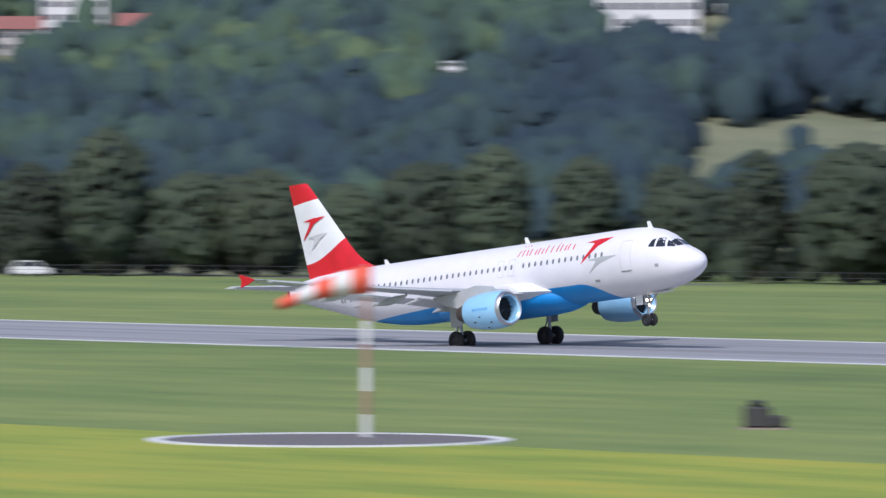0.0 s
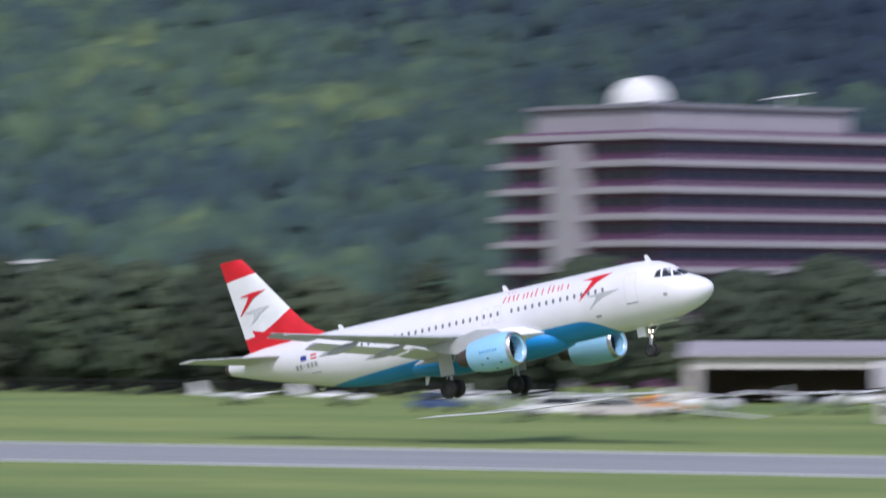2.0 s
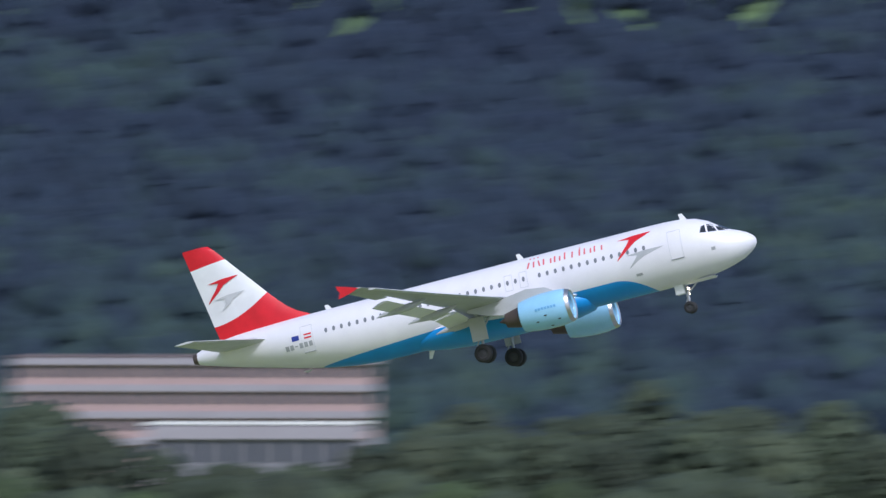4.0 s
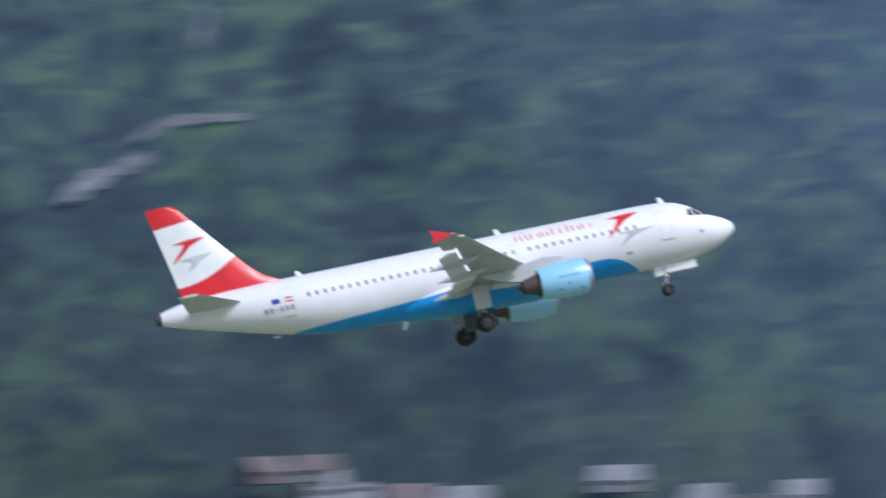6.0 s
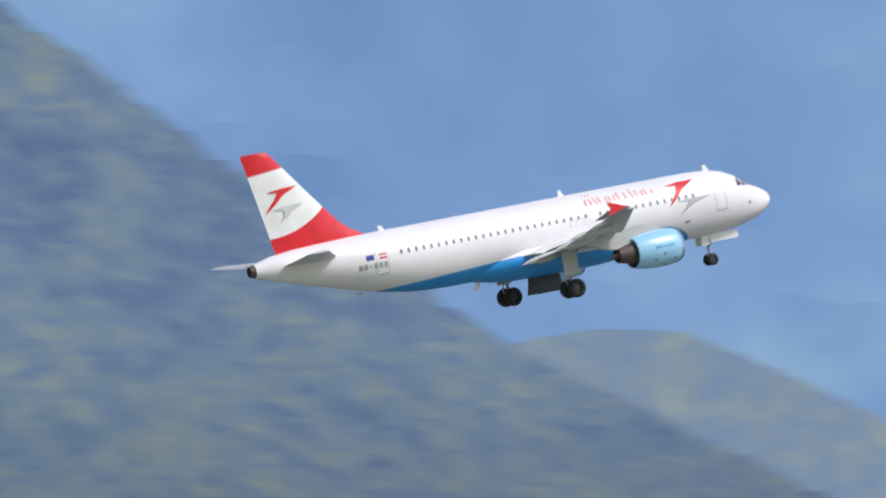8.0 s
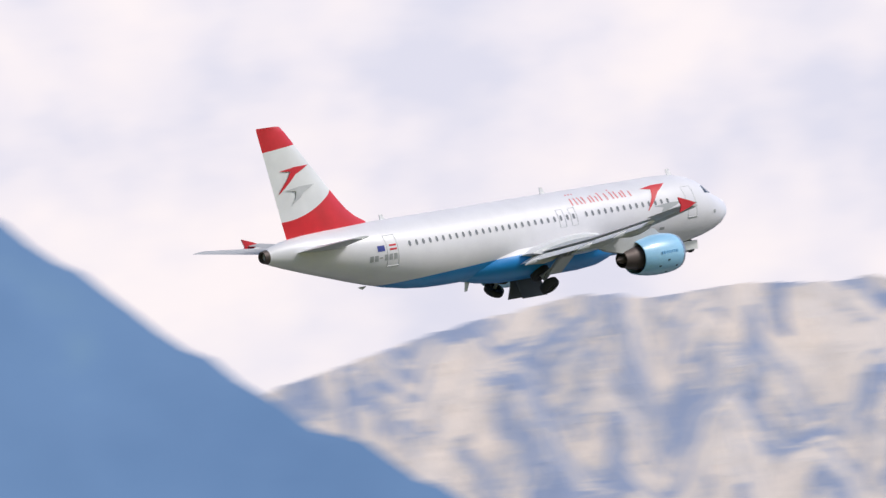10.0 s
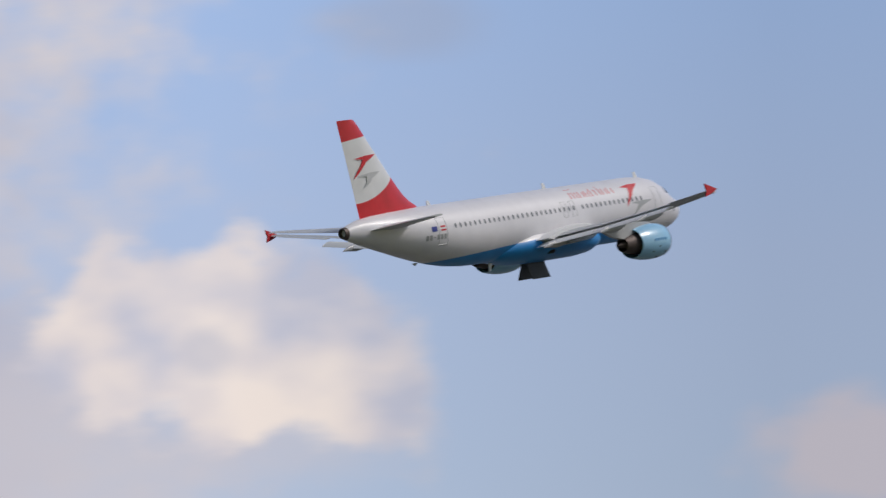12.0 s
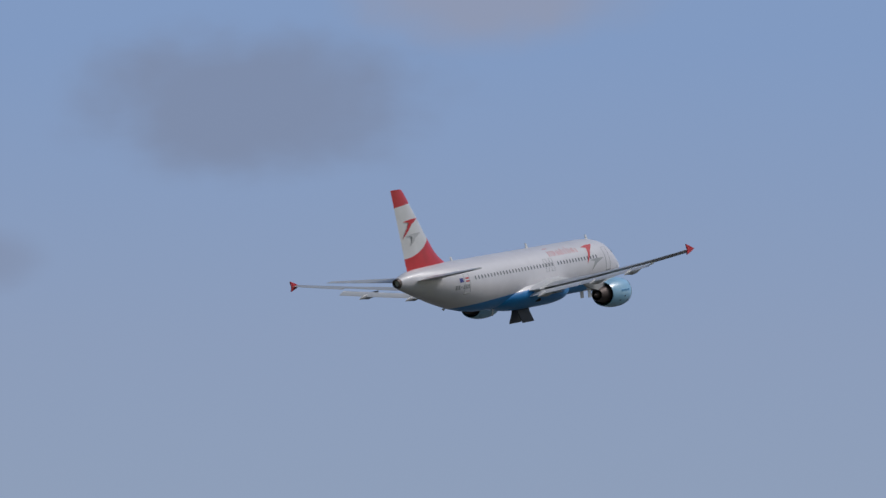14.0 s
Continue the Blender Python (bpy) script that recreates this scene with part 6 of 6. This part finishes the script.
def rock_scar(line, half):
    """A bare gully lying on the distant slope along a line of bearings and heights, with ragged edges."""
    bm = bmesh.new()
    rows, n = [], 26
    t = np.linspace(0, 1, len(line))
    for i in range(n + 1):
        k = i / n
        b, e = (float(np.interp(k, t, [q[j] for q in line])) for j in (0, 1))
        w = half * (0.35 + 0.65 * math.sin(math.pi * (0.1 + 0.8 * k))) * (1 + 0.7 * noise.noise(Vector((k * 9, half * 50, 1))))
        row = []
        for s in (-1, -0.5, 0, 0.5, 1):
            bb, ee = b - 0.5 * s * w, e + s * w * 0.85
            row.append(bm.verts.new(slope_point(bb, ee / slope_top(bb), 5.0)))
        rows.append(row)
    for r0, r1 in zip(rows, rows[1:]):
        for j in range(4):
            bm.faces.new((r0[j], r0[j + 1], r1[j + 1], r1[j]))
    return tagged(part("rock_scar", bm, gully, None, "", True), "pale bare gully between distant trees", "gully", kind="structure")


rock_scar(((7.56, 4.50), (7.85, 4.72), (8.12, 4.83), (8.42, 4.98)), 0.085)
rock_scar(((8.28, 5.10), (8.42, 5.20), (8.62, 5.30), (8.95, 5.33), (9.35, 5.34)), 0.06)
rock_scar(((8.85, 5.95), (8.92, 6.15), (8.98, 6.40)), 0.06)


# ---- airfield things ----
def windsock():
    """An orange and white banded sock on a banded pole."""
    p = Vector((-233.4, 199.4, 0))
    w = thing("windsock", "orange and white windsock blown out from a banded pole", "windsock", pose(p.x, p.y, 0, 0, 0, 48.0))
    n = 7
    for k in range(n):
        bm = bmesh.new()
        z0, z1 = 5.9 * k / n, 5.9 * (k + 1) / n
        tube(bm, (0, 0, z0), (0, 0, z1), 0.13, 0.13, 14)
        part("pole_band", bm, "cloth" if k % 2 == 0 else "band", w, "", True)
    bm = bmesh.new()
    tube(bm, (0, 0, 5.9), (0, 0, 6.25), 0.05, 0.05, 8)
    tube(bm, (0, 0, 5.95), (-0.35, 0, 5.95), 0.04, 0.04, 8)
    part("swivel", bm, "strut", w)
    prof = [(0.15 - 3.3 * k, 5.72 - 0.95 * k ** 1.5, 0.52 - 0.26 * k) for k in np.linspace(0, 1, 11)]
    for i in range(5):
        bm = bmesh.new()
        rings = [ring(x, 0, z, r, r * (1 - 0.05 * i), 20) for x, z, r in prof[2 * i:2 * i + 3]]
        inner = [ring(x, 0, z, r - 0.02, r * (1 - 0.05 * i) - 0.02, 20) for x, z, r in prof[2 * i:2 * i + 3]][::-1]
        loft(bm, rings + inner + rings[:1], caps=False)
        part("sock_band", bm, "orange" if i % 2 == 0 else "cloth", w, "", True)


windsock()
bm = bmesh.new()
bmesh.ops.create_circle(bm, cap_ends=True, segments=64, radius=6.4)
r = bmesh.ops.extrude_face_region(bm, geom=bm.faces[:])
bmesh.ops.translate(bm, verts=[v for v in r["geom"] if isinstance(v, bmesh.types.BMVert)], vec=(0, 0, 0.03))
pad = part("windsock_pad", bm, "pad")
tagged(pad, "round dark asphalt pad with a white rim", "pad", kind="structure")
pad.location = (-232.1, 196.7, 0)
bm = bmesh.new()
loft(bm, [[(r_ * math.cos(a), r_ * math.sin(a), z) for a in np.linspace(0, 2 * math.pi, 65)[:-1]] for r_, z in ((5.9, 0.031), (5.9, 0.06), (6.5, 0.06), (6.5, 0.0))], caps=False)
part("white_rim", bm, "line", pad)

cab = thing("equipment_box", "dark brown equipment box on the grass by the runway", "box", facing(-46.87, 316.5))
bm = bmesh.new()
box(bm, -0.72, 0.30, -0.5, 0.5, 0.05, 0.85, 0.08)
box(bm, 0.28, 0.85, -0.4, 0.4, 0.05, 0.52, 0.10)
part("housing", bm, plain("dark_box_paint", (0.045, 0.042, 0.04), 0.6), cab)
bm = bmesh.new()
box(bm, -0.50, 0.05, -0.3, 0.3, 0.85, 1.08, 0.06)
part("lid", bm, "dark", cab)
bm = bmesh.new()
box(bm, -0.9, 1.0, -0.65, 0.65, 0, 0.06)
part("base", bm, "soil", cab)
sg = thing("marker_sign", "orange taxiway marker board in the near grass", "sign", facing(-48.52, 241))
bm = bmesh.new()
box(bm, -1.0, 1.0, -0.06, 0.06, 0.12, 0.52, 0.03)
part("board", bm, "sign", sg)
for x in (-0.8, 0.8):
    bm = bmesh.new()
    tube(bm, (x, 0, 0), (x, 0, 0.15), 0.05)
    part("leg", bm, "dark", sg)


def light_plane(bearing, d, turn, span, label, glider=False, lean=0.0):
    """A small parked aircraft: pod, boom, wing and tail."""
    t = thing("light_aircraft", label, "airplane", facing(bearing, d, 0, turn) @ Matrix.Rotation(radians(lean), 4, "X"), "parked light aircraft")
    z = 0.75 if glider else 1.1
    bm = bmesh.new()
    slim = 0.6 if glider else 1.0
    loft(bm, [ring(x, 0, z + dz, w * slim, h * slim, 14) for x, w, h, dz in ((2.6, 0.05, 0.05, -0.1), (2.2, 0.36, 0.36, -0.05), (1.0, 0.5, 0.58, 0.0), (-0.4, 0.45, 0.52, 0.05), (-2.0, 0.22, 0.26, 0.12), (-4.0, 0.12, 0.14, 0.2))])
    part("fuselage", bm, "whitewall", t, "", True)
    bm = bmesh.new()
    zw = z + (0.1 if glider else 0.62)
    h = span / 2
    loft(bm, [[(x * k + dx, y, zw + abs(y) * 0.03 + dz) for x, dz in ((0.75, 0.0), (0.3, 0.09), (-0.75, 0.0), (0.3, -0.04))] for y, k, dx in ((-h, 0.6, 0), (-h * 0.6, 0.9, 0), (0, 1, 0), (h * 0.6, 0.9, 0), (h, 0.6, 0))])
    part("wing", bm, "whitewall", t, "", True)
    bm = bmesh.new()
    loft(bm, [[(x, y, z + 0.3 + dz) for x, dz in ((-3.3, 0), (-3.6, 0.04), (-4.1, 0), (-3.6, -0.03))] for y in (-1.4, 1.4)])
    part("tailplane", bm, "whitewall", t)
    bm = bmesh.new()
    loft(bm, [[(x, y, z + zz) for y in (-0.04, 0.04) for x in ((a, b) if y < 0 else (b, a))] for a, b, zz in ((-3.0, -4.2, 0.2), (-3.7, -4.4, 1.35))])
    part("fin", bm, "whitewall", t)
    bm = bmesh.new()
    loft(bm, [ring(x, 0, z + 0.42 * slim, w * slim, hh * slim, 12) for x, w, hh in ((1.5, 0.1, 0.05), (0.9, 0.36, 0.26), (-0.2, 0.3, 0.22), (-0.7, 0.1, 0.05))])
    part("canopy", bm, "pane", t, "dark canopy", True)
    for x, y in ((1.6, 0), (-0.1, -0.8), (-0.1, 0.8)):
        bm = bmesh.new()
        tube(bm, (x, y - 0.06, 0.22), (x, y + 0.06, 0.22), 0.22, 0.22, 12)
        wl = part("wheel", bm, "tyre", t)
        bm = bmesh.new()
        tube(bm, (x, y, 0.3), (x * 0.8, y * 0.4, z - 0.2), 0.05)
        part("strut", bm, "strut", wl)


for row in ((-36.15, 566, 8, 17, "white glider parked on the grass, wings spread", True), (-37.1, 570, -30, 14, "white glider parked on the grass, wings spread", True), (-34.9, 520, 60, 10, "white light aircraft parked by the apron"), (-33.9, 505, 110, 10, "white light aircraft parked by the apron"), (-32.9, 500, 30, 10, "white light aircraft parked by the apron"), (-31.6, 520, 150, 9, "white light aircraft before the open hangar"), (-30.2, 500, -20, 10, "white light aircraft before the open hangar"), (-28.4, 462, 200, 11, "white light aircraft before the club building"), (-27.1, 455, 10, 11, "white light aircraft before the club building"), (-22.3, 428, 70, 10, "white light aircraft beside the grey hangar"), (-20.7, 430, 160, 10, "white light aircraft beside the grey hangar"), (-33.3, 490, 100, 15, "white glider resting on one wing tip", True, 7), (-34.6, 484, 75, 15, "white glider resting on one wing tip", True, -6), (-29.0, 455, 95, 15, "white glider resting on one wing tip", True, -7), (-27.9, 440, 80, 15, "white glider resting on one wing tip", True, -6), (-30.7, 462, 60, 15, "white glider resting on one wing tip", True, 6), (-32.1, 515, 75, 10, "white light aircraft before the open hangar"), (-23.3, 455, 20, 10, "white light aircraft beside the grey hangar"), (-19.6, 452, 15, 10, "white light aircraft beside the grey hangar")):
    light_plane(*row)


def vehicle(bearing, d, turn, length, height, paint, label, category):
    """A parked car or van with cabin, windows and wheels."""
    t = thing(category.replace(" ", "_"), label, category, facing(bearing, d, 0, turn), "parked vehicles")
    hl, w = length / 2, 0.9
    bm = bmesh.new()
    side = [(-hl, 0.35), (-hl, height * 0.55), (-hl * 0.82, height * 0.62), (-hl * 0.62, height), (hl * 0.35, height), (hl * 0.62, height * 0.62), (hl, height * 0.5), (hl, 0.35)]
    loft(bm, [[(x, -w, z) for x, z in side], [(x, w, z) for x, z in side]])
    part("body", bm, paint, t)
    bm = bmesh.new()
    win = [(-hl * 0.70, height * 0.64), (-hl * 0.56, height * 0.94), (hl * 0.32, height * 0.94), (hl * 0.52, height * 0.64)]
    loft(bm, [[(x, -w - 0.01, z) for x, z in win], [(x, w + 0.01, z) for x, z in win]])
    part("side_window", bm, "pane", t)
    for x in (-hl * 0.62, hl * 0.62):
        for y in (-0.8, 0.8):
            bm = bmesh.new()
            tube(bm, (x, y - 0.11, 0.32), (x, y + 0.11, 0.32), 0.32, 0.32, 14)
            part("wheel", bm, "tyre", t)


for row in ((-54.1, 872, 4, 5.2, 2.1, "whitewall", "white van parked on the perimeter road", "van"), (-33.3, 515, 20, 4.5, 1.6, "sign", "yellow service car among parked aircraft", "car"), (-27.3, 478, 0, 4.6, 1.9, "sign", "yellow tractor-like service car by the club building", "car"), (-26.9, 480, 10, 4.4, 1.5, "grey", "silver car between hangars", "car"), (-26.5, 482, 5, 4.4, 1.5, "navy", "dark blue car between hangars", "car"), (-21.4, 440, 8, 4.4, 1.6, "navy", "blue car beside the hangar", "car"), (-19.9, 436, 0, 4.6, 2.2, "rust", "dark red van by the shelter", "van"), (-21.9, 436, 0, 6.5, 2.4, "whitewall", "white covered trailer beside the hangar", "trailer"), (-18.0, 445, 0, 6.5, 1.7, "whitewall", "white covered trailer by the shelter", "trailer"), (-17.2, 448, 0, 6.5, 1.7, "whitewall", "white covered trailer by the shelter", "trailer"), (-34.2, 508, 6, 7.0, 1.6, "whitewall", "white glider trailer by the apron", "trailer"), (-35.3, 534, 4, 4.4, 1.5, "navy", "dark blue car by the apron", "car"), (-33.7, 500, 0, 7.0, 1.6, "render", "pale glider trailer by the apron", "trailer"), (-22.6, 452, 4, 7.0, 2.2, "whitewall", "white covered trailer beside the hangar", "trailer"), (-21.0, 458, 0, 7.0, 1.9, "whitewall", "white covered trailer beside the hangar", "trailer"), (-30.0, 466, 6, 4.4, 1.5, "grey", "silver car by the club building", "car"), (-29.6, 464, 0, 4.4, 1.5, "whitewall", "white car by the club building", "car"), (-50.0, 765, 0, 4.4, 1.5, "navy", "dark car at the foot of the trees", "car")):
    vehicle(*row)


def fence():
    """A low wire fence along the far edge of the grass."""
    f = thing("fence", "low pale wire fence along the airfield's far edge", "fence")
    me = None
    for k in range(110):
        b = -58 + k * 0.22
        p = polar(b, edge_d(b) - 22)
        if me is None:
            bm = bmesh.new()
            tube(bm, (0, 0, 0), (0, 0, 1.7), 0.05, 0.05, 6)
            o = part("post", bm, "bay", f)
            me = o.data
        else:
            o = share("post", me, None, f)
        o.location = p
    bm = bmesh.new()
    for z in (0.5, 1.0, 1.6):
        for k in range(109):
            a, c = -58 + k * 0.22, -58 + (k + 1) * 0.22
            tube(bm, polar(a, edge_d(a) - 22, z), polar(c, edge_d(c) - 22, z), 0.02, 0.02, 3)
    part("wire", bm, "bay", f)


fence()


# ---- what moves ----
def motions():
    walk(plane, PLANE_ROWS)
    for ob in plane.children:
        m = ob.matrix_basis.copy()
        side = -1 if m.translation.y < 0 else 1
        kind = ob.name.split(".")[0]
        if kind == "main_gear_leg":
            folds = ((0, 0), (8.0, 0), (8.2, 6), (8.8, 20), (9.4, 38), (10.0, 52), (10.3, 60), (10.6, 70), (10.9, 80), (11.2, 84), (14, 84))
            walk(ob, [(t, m @ pose(0, 0, 0, -side * a)) for t, a in folds])
        elif kind == "nose_gear_leg":
            walk(ob, [(t, m @ pose(0, 0, 0, 0, -a)) for t, a in ((0, 0), (8.2, 0), (8.8, 20), (9.4, 50), (10.0, 78), (10.5, 92), (14, 92))])
        elif kind == "main_gear_door":
            walk(ob, [(t, m @ pose(0, 0, 0, side * a)) for t, a in ((0, 82), (3.7, 82), (4.4, 55), (5.0, 12), (5.6, 0), (14, 0))])
        elif kind == "nose_gear_door":
            walk(ob, [(t, m @ pose(0, 0, 0, side * a)) for t, a in ((0, -84), (3.7, -84), (4.4, -50), (5.2, 0), (10.3, 0), (10.7, -50), (11.2, -84), (14, -84))])


motions()
